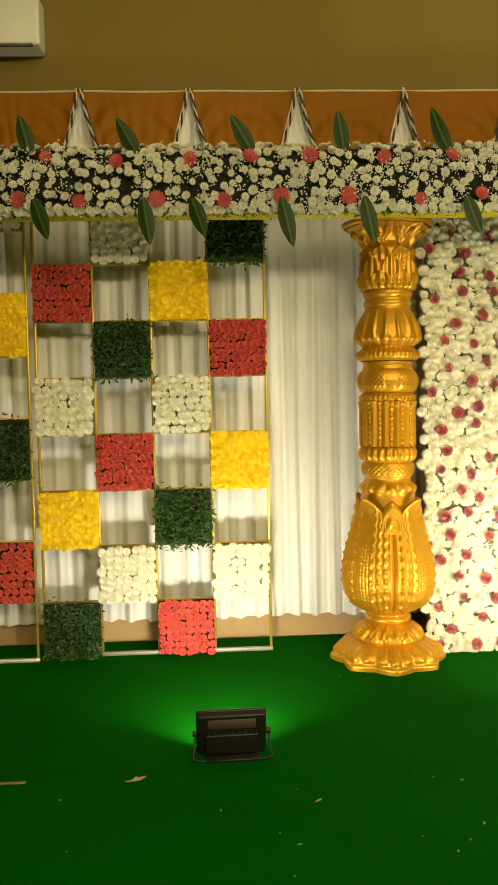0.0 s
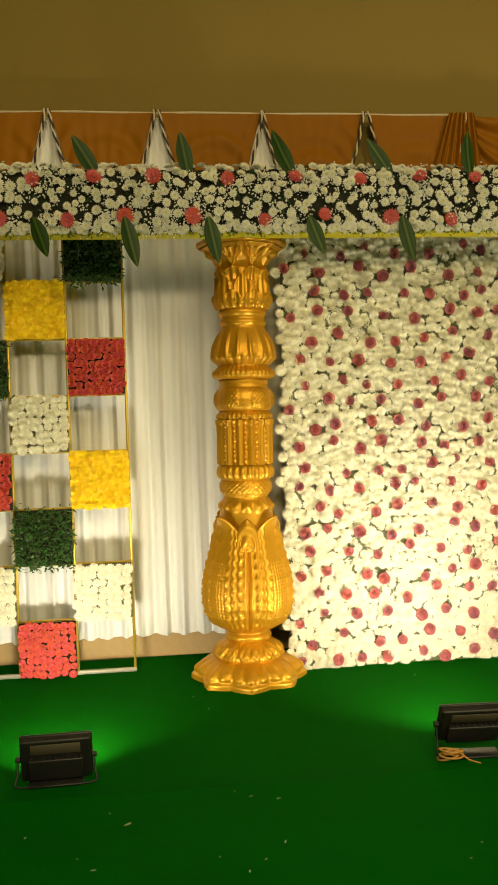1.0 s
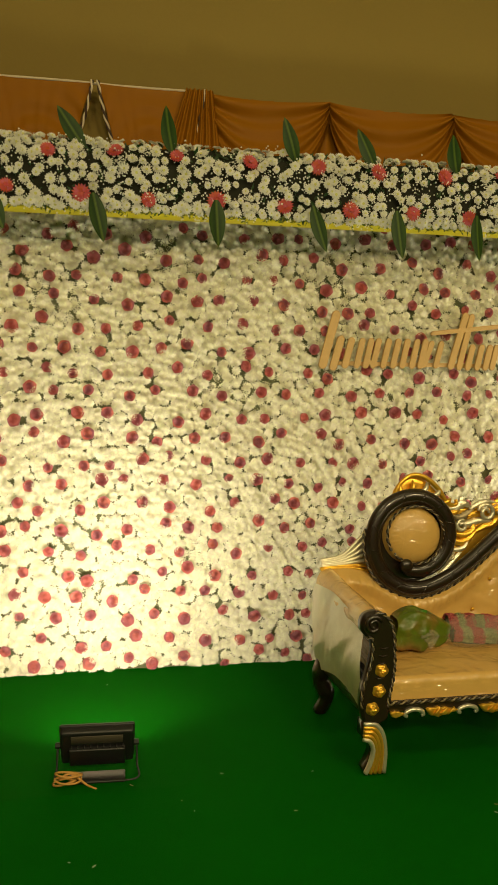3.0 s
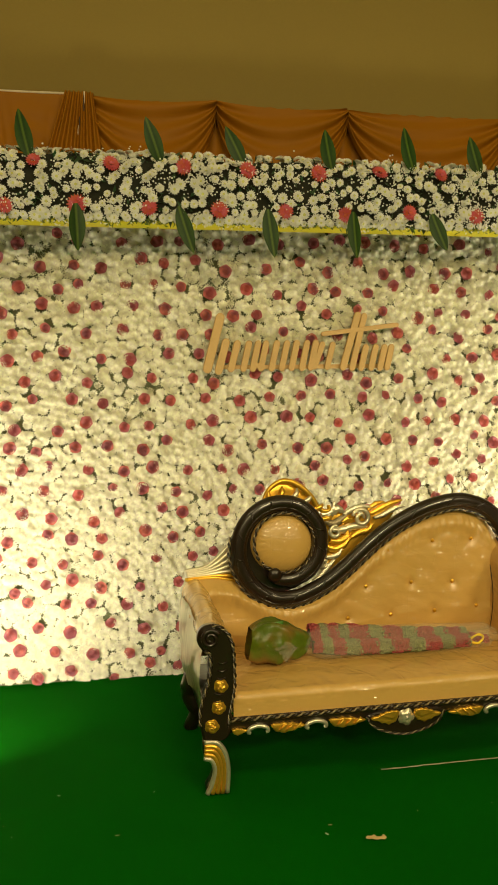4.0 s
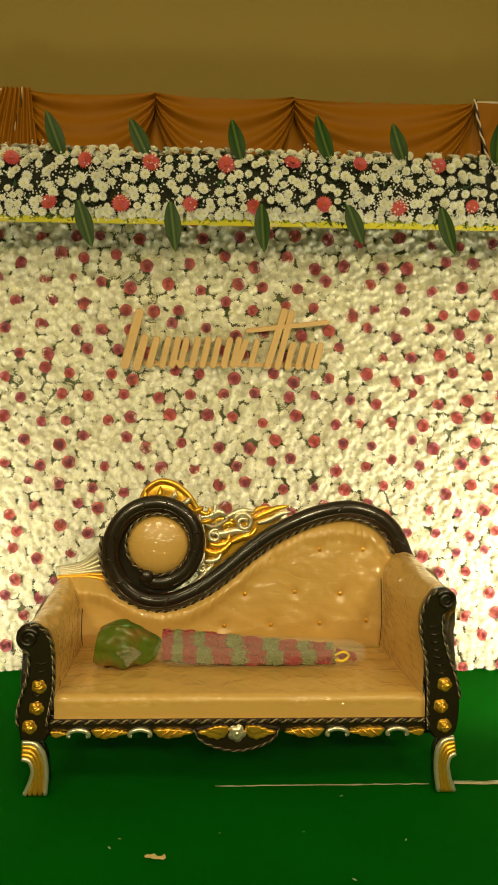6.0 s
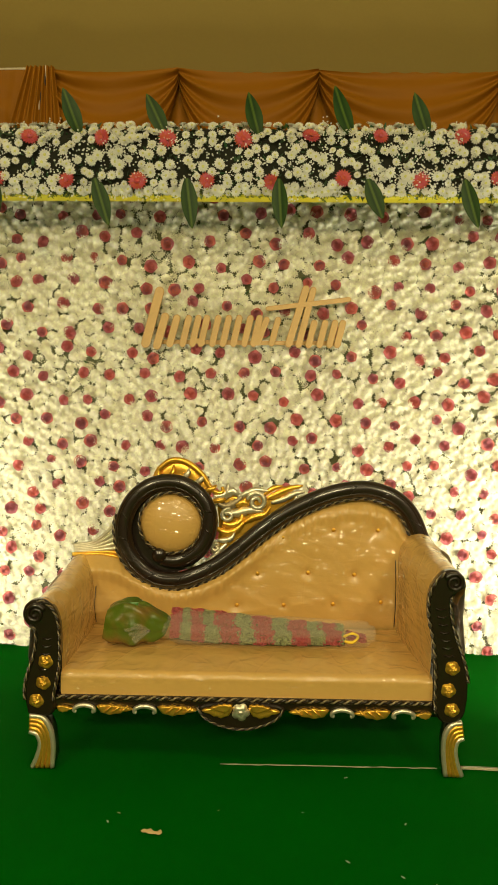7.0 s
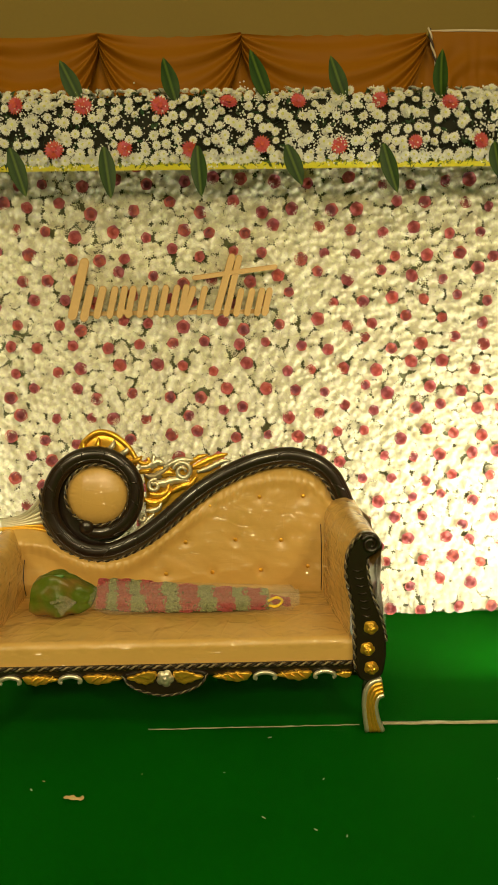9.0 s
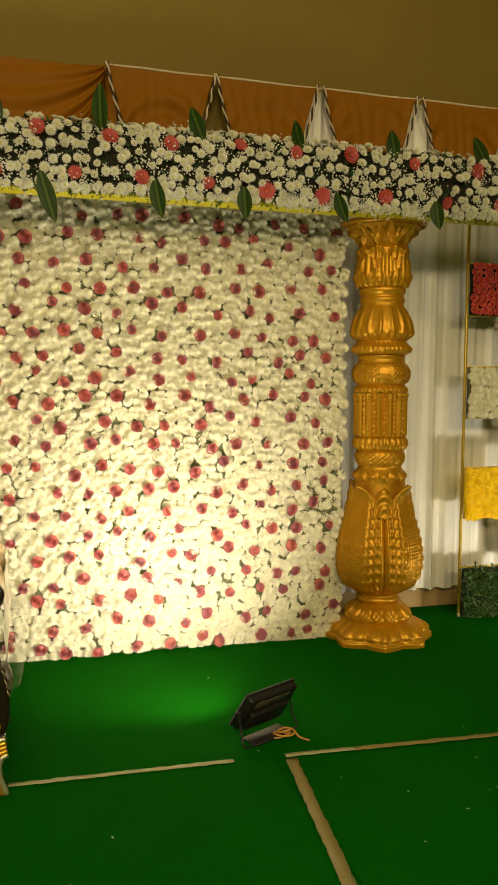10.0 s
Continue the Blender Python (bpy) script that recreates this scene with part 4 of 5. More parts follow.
def relief(name, outline, at, depth, mat, parent, label="", n=4, bevel=0.005):
    """A carved piece: an outline of (x, z) raised from the surface that at(x, z, out) gives, with a rounded rim."""
    pts = closed_outline(list(outline) + [outline[0]], n)[:-1]
    cx, cz = sum(p[0] for p in pts) / len(pts), sum(p[1] for p in pts) / len(pts)
    V, F = [], []
    k = len(pts)
    for shrink, out in ((0.0, 0.0), (0.0, depth * 0.55), (0.16, depth * 0.9), (0.55, depth * 0.72)):
        for x, z in pts:
            V.append(tuple(at(x + (cx - x) * shrink, z + (cz - z) * shrink, out)))
    V.append(tuple(at(cx, cz, depth * 0.8)))
    for r in range(3):
        F += [(r * k + i, r * k + (i + 1) % k, (r + 1) * k + (i + 1) % k, (r + 1) * k + i) for i in range(k)]
    F += [(3 * k + i, 3 * k + (i + 1) % k, 4 * k) for i in range(k)]
    return part(name, mesh_of(name, V, F, mat), parent, label)


def acanthus(x0, x1, z, h, flip=1):
    """The outline of a lobed carved leaf lying along x, its lobes rising to one side."""
    top, low = [], []
    for i in range(9):
        t = i / 8
        lobe = 0.35 + 0.65 * math.sin(math.pi * (0.12 + 0.80 * t)) * (1.0 if i % 2 else 0.62)
        top.append((x0 + (x1 - x0) * t, z + flip * h * (0.10 + 0.62 * lobe - 0.25 * t)))
    for i in range(7, 0, -1):
        t = i / 8
        low.append((x0 + (x1 - x0) * t, z - flip * h * (0.42 * math.sin(math.pi * t) * (1.0 if i % 2 else 0.7) + 0.12 * math.sin(t * 6))))
    return top + low


def sofa():
    s = thing("sofa", (3.53, 3.35, 0.0), "tan leatherette carved sofa with dark scroll frame in plastic film", "sofa")
    two = [M["walnut"], M["antique"]]
    FRONT = 2.985

    def front_at(x, z, out=0.0):
        return Vector((x, FRONT - out, z))
    # seat, slightly crowned, its film drawn into fine folds
    nu, nv = 150, 70
    P = np.zeros((nv + 1, nu + 1, 3))
    for i in range(nu + 1):
        x = 2.812 + (4.245 - 2.812) * i / nu
        for j in range(nv + 1):
            v = j / nv
            if v < 0.16:
                y, z = FRONT + 0.012, 0.296 + 0.062 * v / 0.16
            elif v < 0.40:
                a = (v - 0.16) / 0.24 * math.pi / 2
                y, z = FRONT + 0.042 - 0.030 * math.cos(a), 0.358 + 0.030 * math.sin(a)
            else:
                q = (v - 0.40) / 0.60
                y, z = FRONT + 0.042 + 0.58 * q, 0.388 + 0.020 * math.sin(math.pi * min(1, q * 1.15)) * (1 - abs(2 * i / nu - 1) ** 4)
            fold = 0.0022 * math.sin(40 * (y + 0.22 * x + 0.05 * noise.noise((x * 3, y * 3, 0)))) * max(0.0, noise.noise((x * 2.3, y * 3.0, 7.0)) + 0.25) * (v > 0.42)
            nick = 0.0030 * noise.noise((x * 34, z * 9, 4)) * (0.14 < v < 0.46)
            P[j, i] = (x, y - nick, z + fold + nick)
    part("seat", grid_mesh("seat", P, M["leather"]), s, "tan leatherette seat cushion")
    part("seat_board", (box_bm(2.82, 4.235, FRONT + 0.02, 3.62, 0.285, 0.300, 0.003, 1), M["walnut"]), s, "dark board under the seat")
    # back panel, puffed and tufted, its film pleated along the frame
    top = [(2.73, 0.715), (2.77, 0.728), (2.848, 0.730), (2.926, 0.712), (3.003, 0.665), (3.096, 0.615), (3.189, 0.600), (3.297, 0.625), (3.405, 0.685), (3.522, 0.782), (3.613, 0.860),
           (3.72, 0.930), (3.826, 0.982), (3.947, 1.012), (4.054, 1.012), (4.146, 0.985), (4.205, 0.925), (4.30, 0.76)]
    tufts = [(3.675, 0.806), (3.904, 0.844), (4.104, 0.845), (3.562, 0.639), (3.791, 0.647), (4.001, 0.641), (3.469, 0.492), (3.683, 0.496), (3.907, 0.503), (4.124, 0.516)]
    nu, nv = 250, 70
    P = np.zeros((nv + 1, nu + 1, 3))
    for i in range(nu + 1):
        x = 2.73 + (4.30 - 2.73) * i / nu
        zt = interp(top, x)
        pleat = 0.5 + 0.5 * math.sin(x * 165 + 3 * noise.noise((x * 9, 0, 0)))
        for j in range(nv + 1):
            v = j / nv
            z = 0.36 + (zt - 0.36) * v
            e = min(v, 1 - v * 0.999, (x - 2.72) / 0.3, (4.31 - x) / 0.3)
            puff = 0.060 * min(1.0, max(0.0, e) / 0.24) ** 0.55
            dent = sum(0.010 * math.exp(-((x - a) ** 2 + (z - b) ** 2) / 0.0006) + 0.006 * math.exp(-((x - a) ** 2 + (z - b) ** 2) / 0.009) for a, b in tufts)
            gather = (0.0045 * pleat + 0.018) * math.exp(-((zt - z - 0.085) / 0.040) ** 2)
            wr = 0.003 * noise.noise((x * 7, z * 12, 2.0)) + 0.0016 * noise.noise((x * 16 + z * 14, z * 22, 5.0))
            P[j, i] = back_at(x, z, puff - dent + wr + gather)
    back = part("backrest", grid_mesh("backrest", P, M["leather"]), s, "tan tufted leatherette back")
    rear = P[::5, 20::6].copy()
    rear[:, :, 1] = 3.735
    part("back_board", grid_mesh("back_board", rear, M["walnut"]), s, "dark wooden back board")
    for a, b in tufts:
        bm = bmesh.new()
        bmesh.ops.create_icosphere(bm, subdivisions=2, radius=0.0095, matrix=Matrix.Translation(back_at(a, b, 0.052)) @ Matrix.Diagonal((1, 0.6, 1, 1)))
        for f in bm.faces:
            f.smooth = True
        part("button", (bm, M["gilt"]), back, "brass tuft button")
    # the dark scroll: an S-curve that runs into a spiral round the medallion
    S = [(4.325, 0.70), (4.317, 0.751), (4.292, 0.828), (4.244, 0.928), (4.174, 0.993), (4.083, 1.027), (4.007, 1.032), (3.901, 1.012), (3.795, 0.972), (3.689, 0.917), (3.598, 0.853), (3.522, 0.79),
         (3.451, 0.73), (3.374, 0.674), (3.297, 0.634), (3.22, 0.606)]
    spiral = []
    for i in range(25):
        t = i / 24
        a = radians(-98) - t * radians(372)
        r = 0.222 - 0.030 * min(1, t * 1.6) - 0.060 * max(0, t - 0.62) / 0.38
        spiral.append((3.160 + r * math.cos(a), 0.828 + 0.022 * min(1, t * 2) - 0.02 * max(0, t - 0.7) / 0.3 + r * math.sin(a) * 1.02))
    pts = smooth_path([back_at(x, z, 0.060) for x, z in S + spiral], 5)
    N = len(pts)
    rad = [0.039 if i < N * 0.88 else 0.039 - 0.012 * (i - N * 0.88) / (N * 0.12) for i in range(N)]
    scroll = part("scroll_frame", tube("scroll_frame", pts, rad, M["walnut"], 16, 0.75), s, "dark lacquered scroll frame")

    def beside(line, off, fwd):
        out = []
        for i, p in enumerate(line):
            t = (line[min(i + 1, len(line) - 1)] - line[max(i - 1, 0)]).normalized()
            out.append(p + t.cross(Vector((0, 1, 0))).normalized() * off + Vector((0, -fwd, 0)))
        return out
    for off, rr in ((0.019, 0.004), (-0.019, 0.004)):
        part("bead", tube("bead", beside(pts[:int(N * 0.93)], off, 0.024), rr, M["walnut"], 6), scroll)
    # shallow carved ticks across the band
    for k in range(12, int(N * 0.86), 9):
        p, q = pts[k], pts[k + 1]
        side = (q - p).normalized().cross(Vector((0, 1, 0))).normalized()
        part("notch", tube("notch", [p - side * 0.018 + Vector((0, -0.026, 0)), p + (q - p) * 1.2 + Vector((0, -0.0305, 0)), p + (q - p) * 2 + side * 0.018 + Vector((0, -0.026, 0))], 0.0035, M["walnut"], 5), scroll)
    lower = beside(pts, 0.043, 0.002)
    if lower[60].z > pts[60].z:
        lower = beside(pts, -0.043, 0.002)
    rope_pair("rope_trim", lower[6:112], 0.0075, s, two, 0.022, "dark and silver twisted rope trim")
    ring = [back_at(3.166 + 0.146 * math.cos(a), 0.866 + 0.140 * math.sin(a), 0.072) for a in np.linspace(radians(-140), radians(212), 60)]
    rope_pair("rope_trim", ring, 0.007, s, two, 0.022, "dark and silver twisted rope trim")
    bm = bmesh.new()
    bmesh.ops.create_icosphere(bm, subdivisions=3, radius=0.034, matrix=Matrix.Translation(back_at(3.112, 0.716, 0.075)) @ Matrix.Diagonal((1, 0.6, 1, 1)))
    for f in bm.faces:
        f.smooth = True
    part("scroll_eye", (bm, M["walnut"]), scroll)
    P = np.zeros((2, 40, 3))
    for i in range(40):
        a = 2 * math.pi * i / 40
        P[0, i] = back_at(3.160 + 0.19 * math.cos(a), 0.835 + 0.195 * math.sin(a), 0.022)
        P[1, i] = back_at(3.160, 0.835, 0.022)
    part("medallion_board", grid_mesh("medallion_board", P, M["walnut"], close_u=True), s, "dark board behind the medallion")
    # medallion cushion, its film gathered at the rim
    P = np.zeros((19, 120, 3))
    for j in range(19):
        q = j / 18
        for i in range(120):
            a = 2 * math.pi * i / 120
            r = 0.147 * (1 - q)
            out = 0.024 + 0.062 * math.sqrt(max(0, 1 - (1 - q) ** 2.4)) + 0.0009 * math.sin(a * 34 + 2 * math.sin(a * 5)) * math.exp(-((q - 0.2) / 0.10) ** 2)
            P[j, i] = back_at(3.166 + r * math.cos(a), 0.866 + r * 0.96 * math.sin(a), out)
    part("medallion", grid_mesh("medallion", P, M["leather"], close_u=True), s, "round tan leatherette medallion cushion")

    # gilt and silver carving on the crest: a comb of plumes, then leaves and scrolls down to the band
    def crest_at(x, z, out=0.0):
        return back_at(x, z, out + 0.012)
    crest = relief("crest", [(3.085, 1.05), (3.10, 1.09), (3.135, 1.13), (3.187, 1.148), (3.245, 1.132), (3.305, 1.082), (3.35, 1.015), (3.32, 0.985), (3.25, 1.035), (3.16, 1.055)],
                                lambda x, z, out: back_at(x, z, out - 0.01), 0.016, M["gilt"], s, "gilt and silver carved scroll crest")
    part("curl", tube("curl", smooth_path([crest_at(x, z, 0.012) for x, z in [(3.085, 1.06), (3.105, 1.105), (3.145, 1.142), (3.19, 1.156), (3.25, 1.138), (3.31, 1.085), (3.345, 1.03), (3.375, 1.008), (3.40, 1.012), (3.398, 1.035)]], 5),
                      [0.008 + 0.005 * math.sin(math.pi * i / 45) for i in range(46)], M["gilt"], 8), crest, "gilt carved curl")
    for k in range(6):
        t = k / 5
        a0 = radians(112 - 78 * t)
        base = (3.165 + 0.215 * math.cos(a0), 0.845 + 0.215 * math.sin(a0))
        tip = (3.175 + 0.268 * math.cos(a0 - 0.12), 0.855 + 0.275 * math.sin(a0 - 0.12))
        line = smooth_path([crest_at(*base, 0.010), crest_at((base[0] + tip[0]) / 2 + 0.014, (base[1] + tip[1]) / 2, 0.020), crest_at(*tip, 0.012)], 6)
        mat = "silver" if k in (2, 3) else "gilt"
        part("curl", tube("curl", line, [0.013 * math.sin(math.pi * (0.2 + 0.7 * i / 12)) for i in range(13)], M[mat], 8), crest, mat + " carved plume")

    relief("crest_ground", [(3.37, 0.985), (3.43, 1.0), (3.50, 0.995), (3.60, 0.995), (3.70, 1.012), (3.74, 1.015), (3.69, 0.94), (3.60, 0.875), (3.50, 0.785), (3.40, 0.70), (3.355, 0.70), (3.375, 0.76), (3.385, 0.87)],
           lambda x, z, out: back_at(x, z, out - 0.004), 0.010, M["gilt"], crest, "gilt ground of the carving")

    def blade(points, w, mat, depth=0.02):
        """A curved carved leaf with a raised midrib."""
        line = smooth_path([Vector((x, 0, z)) for x, z in points], 6)
        n = len(line)
        P = np.zeros((n, 5, 3))
        for i, p in enumerate(line):
            t = (line[min(i + 1, n - 1)] - line[max(i - 1, 0)]).normalized()
            side = Vector((-t.z, 0, t.x))
            ww = w * math.sin(math.pi * (0.08 + 0.90 * i / (n - 1))) ** 0.7 * (1 + 0.16 * math.sin(i * 2.1))
            for j, u in enumerate((-1, -0.5, 0, 0.5, 1)):
                q = p + side * (ww * u)
                P[i, j] = crest_at(q.x, q.z, depth * (1.0 - 0.75 * abs(u)) + (0.006 if j == 2 else 0) - (0.006 if j in (1, 3) else 0))
        ob = part("leaf", grid_mesh("leaf", P, M[mat]), crest, mat + " carved leaf")
        md = ob.modifiers.new("thick", "SOLIDIFY")
        md.thickness, md.offset = 0.008, 0
    for points, w, mat in (([(3.36, 0.99), (3.40, 0.995), (3.44, 1.015), (3.475, 1.0)], 0.022, "silver"), ([(3.385, 0.975), (3.42, 1.01), (3.425, 1.05)], 0.014, "silver"),
                           ([(3.38, 0.96), (3.42, 0.945), (3.46, 0.965), (3.49, 0.99)], 0.018, "antique"), ([(3.40, 0.92), (3.46, 0.915), (3.52, 0.93), (3.585, 0.925)], 0.019, "silver"),
                           ([(3.47, 0.985), (3.505, 1.005), (3.55, 1.022), (3.61, 1.018)], 0.014, "silver"), ([(3.60, 0.985), (3.645, 1.005), (3.70, 1.03), (3.76, 1.045)], 0.016, "gilt"),
                           ([(3.62, 0.965), (3.67, 0.98), (3.73, 1.01), (3.77, 1.015)], 0.012, "silver"), ([(3.59, 1.0), (3.625, 1.03), (3.67, 1.042)], 0.011, "gilt"),
                           ([(3.40, 0.87), (3.44, 0.86), (3.48, 0.875), (3.49, 0.91)], 0.020, "gilt"), ([(3.375, 0.845), (3.42, 0.825), (3.465, 0.84), (3.50, 0.88)], 0.018, "gilt"),
                           ([(3.50, 0.875), (3.55, 0.90), (3.59, 0.91), (3.615, 0.945)], 0.015, "gilt"), ([(3.46, 0.95), (3.49, 0.965), (3.515, 0.955)], 0.015, "gilt"),
                           ([(3.38, 0.79), (3.41, 0.79), (3.44, 0.80), (3.455, 0.825)], 0.012, "silver"), ([(3.31, 0.675), (3.35, 0.70), (3.39, 0.745), (3.42, 0.775)], 0.014, "silver"),
                           ([(3.35, 0.735), (3.37, 0.75), (3.385, 0.775)], 0.010, "antique")):
        blade(points, w, mat)
    for line, r, mat in ((coil(3.555, 0.968, 0.044, 2.9, 1.5, -1), 0.010, "silver"), (coil(3.425, 0.905, 0.030, 1.2, 1.3, 1), 0.009, "silver"), (coil(3.37, 0.755, 0.020, 1.0, 1.1, 1), 0.007, "silver")):
        pp = smooth_path([crest_at(x, z, 0.022) for x, z in line], 3)
        k = len(pp)
        part("curl", tube("curl", pp, [r * (0.55 + 0.6 * math.sin(math.pi * min(1, 0.15 + 0.85 * i / k))) for i in range(k)], M[mat], 8), crest, "silver carved curl")
    # silver ribbed fan between the arm and the scroll
    fanp = relief("fan", [(2.712, 0.752), (2.716, 0.713), (2.786, 0.722), (2.895, 0.715), (2.985, 0.69), (2.985, 0.80), (2.945, 0.875), (2.879, 0.805), (2.786, 0.762)],
                  lambda x, z, out: back_at(x, z, out - 0.012), 0.012, M["silver"], s, "silver ribbed carved fan", 3)
    for k in range(7):
        t = k / 6
        a, b = (2.712 + 0.004 * t, 0.756 - 0.040 * t), (2.94 + 0.045 * t, 0.885 - 0.195 * t)
        mid = ((a[0] + b[0]) / 2 + 0.005 * t, (a[1] + b[1]) / 2 - 0.040 + 0.055 * t)
        part("rib", tube("rib", smooth_path([back_at(*a, 0.010), back_at(*mid, 0.016), back_at(*b, 0.014)], 8), 0.0095, M["gilt"] if k >= 5 else M["silver"], 7), fanp)
    # arms
    for side, xi, h, outline in (
            (1, 2.815, 0.668, [(2.689, 0.224), (2.677, 0.298), (2.684, 0.365), (2.711, 0.446), (2.722, 0.512), (2.717, 0.562), (2.693, 0.571), (2.673, 0.604), (2.68, 0.644), (2.707, 0.665), (2.752, 0.665),
                               (2.791, 0.633), (2.81, 0.58), (2.814, 0.501), (2.813, 0.421), (2.798, 0.34), (2.788, 0.287), (2.795, 0.247), (2.775, 0.219), (2.735, 0.214)]),
            (-1, 4.236, 0.808, [(4.374, 0.319), (4.372, 0.398), (4.353, 0.477), (4.325, 0.555), (4.305, 0.633), (4.302, 0.700), (4.318, 0.718), (4.345, 0.744), (4.352, 0.777), (4.322, 0.805), (4.277, 0.801),
                                (4.24, 0.762), (4.219, 0.71), (4.218, 0.631), (4.24, 0.527), (4.25, 0.396), (4.251, 0.276), (4.274, 0.225), (4.319, 0.218), (4.36, 0.245)])):
        prof = [(0.0, 0.34), (0.0, 0.44), (0.004, h - 0.20), (0.004, h - 0.11), (0.018, h - 0.045), (0.050, h - 0.010), (0.080, h - 0.003), (0.108, h - 0.018), (0.126, h - 0.05), (0.124, h - 0.085), (0.105, h - 0.11), (0.09, h - 0.14)]
        prof = [(p.x, p.z) for p in smooth_path([(a, 0, b) for a, b in prof], 4)]
        ny = 40
        P = np.zeros((ny, len(prof), 3))
        for j in range(ny):
            t = j / (ny - 1)
            y = FRONT + 0.018 + 0.655 * t
            for i, (u, z) in enumerate(prof):
                k = max(0, (z - 0.42) / (h - 0.42))
                lift = (0.045 if side == 1 else 0.040) * t * t * k
                wr = 0.004 * noise.noise((u * 26, y * 12, z * 10 + side)) + 0.0022 * noise.noise((y * 30 + z * 24, z * 26, side))
                inn = (0.0 if side == 1 else 0.040) * math.sin(math.pi * 0.5 * t) * (1 - u / 0.14)
                bulge = 0.012 * math.sin(math.pi * t) * math.sin(math.pi * min(1, i / 18))
                P[j, i] = (xi - side * (u - inn - bulge) + wr, y, z + lift + wr)
        if side == -1:
            P = P[:, ::-1]
        arm = part("arm", grid_mesh("arm", P, M["leather"]), s, "tan leatherette rolled arm")
        # dark seam where the arm meets the back
        part("seam", tube("seam", [(xi + side * (0.014 + (0.0 if side == 1 else 0.04)), 3.572 - 0.03 * math.sin(math.pi * k / 9), 0.41 + (h - 0.50) * k / 9) for k in range(10)], 0.0022, M["walnut"], 6), arm)
        # outer cheek under loose film
        Q = np.zeros((30, ny, 3))
        for j in range(ny):
            t = j / (ny - 1)
            y = FRONT + 0.03 + 0.66 * t
            for i in range(30):
                q = i / 29
                z = 0.215 + 0.05 * math.sin(t * math.pi) + (h - 0.08 - 0.215 + 0.045 * t * t) * q
                bow = 0.100 + 0.026 * math.sin(math.pi * q) + 0.02 * q ** 3 + 0.012 * t
                wr = 0.008 * noise.noise((y * 7 + z * 9, z * 6, side * 3.0)) + 0.006 * max(0, noise.noise((y * 20 + z * 16, z * 9 - y * 5, 1)))
                Q[i, j] = (xi - side * (bow + wr), y, z)
        part("cheek", grid_mesh("cheek", Q if side == -1 else Q[:, ::-1], M["milky"]), s, "pale side panel under wrinkled plastic film")
        shape = closed_outline(outline + [outline[0]], 4)[:-1]
        front = part("arm_front", (extruded(shape, FRONT - 0.012, FRONT + 0.045, 0.008), M["walnut"]), s, "dark lacquered carved arm front")
        rope_pair("rope_trim", [(x, FRONT - 0.013, z) for x, z in shape[3:24 if side == 1 else 22]], 0.006, front, two, 0.02)
        rope_pair("rope_trim", [(x, FRONT - 0.013, z) for x, z in shape[38 if side == 1 else 40:66]], 0.0065, front, two, 0.02)
        cx, cz = (2.722, 0.617) if side == 1 else (4.312, 0.764)
        part("volute", tube("volute", [(x, FRONT - 0.016, z) for x, z in coil(cx, cz, 0.036, 0.4 if side == 1 else 2.7, 1.7, side, 44)], [0.010 - 0.004 * i / 44 for i in range(45)], M["walnut"], 8), front)
        for k in range(7):
            za = h - 0.15 - 0.03 * k
            xa = (2.768 if side == 1 else 4.262) + (-0.004 * k if side == 1 else 0.006 * k)
            part("notch", tube("notch", [(xa - 0.018, FRONT - 0.011, za + 0.004), (xa, FRONT - 0.016, za), (xa + 0.018, FRONT - 0.011, za + 0.004)], 0.0035, M["walnut"], 5), front)
        for rx, rz in (((2.76, 0.431), (2.75, 0.348), (2.723, 0.276)) if side == 1 else ((4.313, 0.434), (4.30, 0.348), (4.315, 0.271))):
            # a rose of folded petals over a leaf
            V, F = [], []
            for r in range(13):
                q = r / 12
                for i in range(30):
                    a = 2 * math.pi * i / 30
                    rr = 0.031 * q * (0.90 + 0.12 * abs(math.cos(a * 2.5 + 0.4)) * q)
                    lift = 0.017 * math.exp(-(q * 2.9) ** 2) + (0.009 + 0.004 * abs(math.cos(a * 2.5 + 0.4))) * math.sin(math.pi * q) ** 1.2 + 0.0025 * math.sin(a * 2 - q * 11) * q * (1 - q) * 4
                    V.append((rx + rr * math.cos(a), FRONT - 0.010 - lift, rz + rr * math.sin(a)))
            F = [(r * 30 + i, r * 30 + (i + 1) % 30, (r + 1) * 30 + (i + 1) % 30, (r + 1) * 30 + i) for r in range(12) for i in range(30)]
            part("rosette", mesh_of("rosette", V, F, M["gilt"]), front, "gilt carved rosette")
        # front leg: nested bands that sweep from the knee to the toe
        if side == 1:
            outer, inner = [(2.694, 0.213), (2.742, 0.207), (2.772, 0.165), (2.784, 0.098), (2.780, 0.008)], [(2.692, 0.150), (2.722, 0.138), (2.735, 0.100), (2.722, 0.050), (2.702, 0.008)]
        else:
            outer, inner = [(4.358, 0.218), (4.319, 0.209), (4.295, 0.171), (4.290, 0.104), (4.300, 0.008)], [(4.366, 0.158), (4.343, 0.145), (4.333, 0.110), (4.342, 0.058), (4.362, 0.008)]
        core = [(x, z) for x, z in outer] + [(x, z) for x, z in reversed(inner)]
        leg = part("leg", (extruded(closed_outline(core, 3), FRONT + 0.002, FRONT + 0.085, 0.006), M["walnut"]), s, "gilt and silver carved cabriole leg")
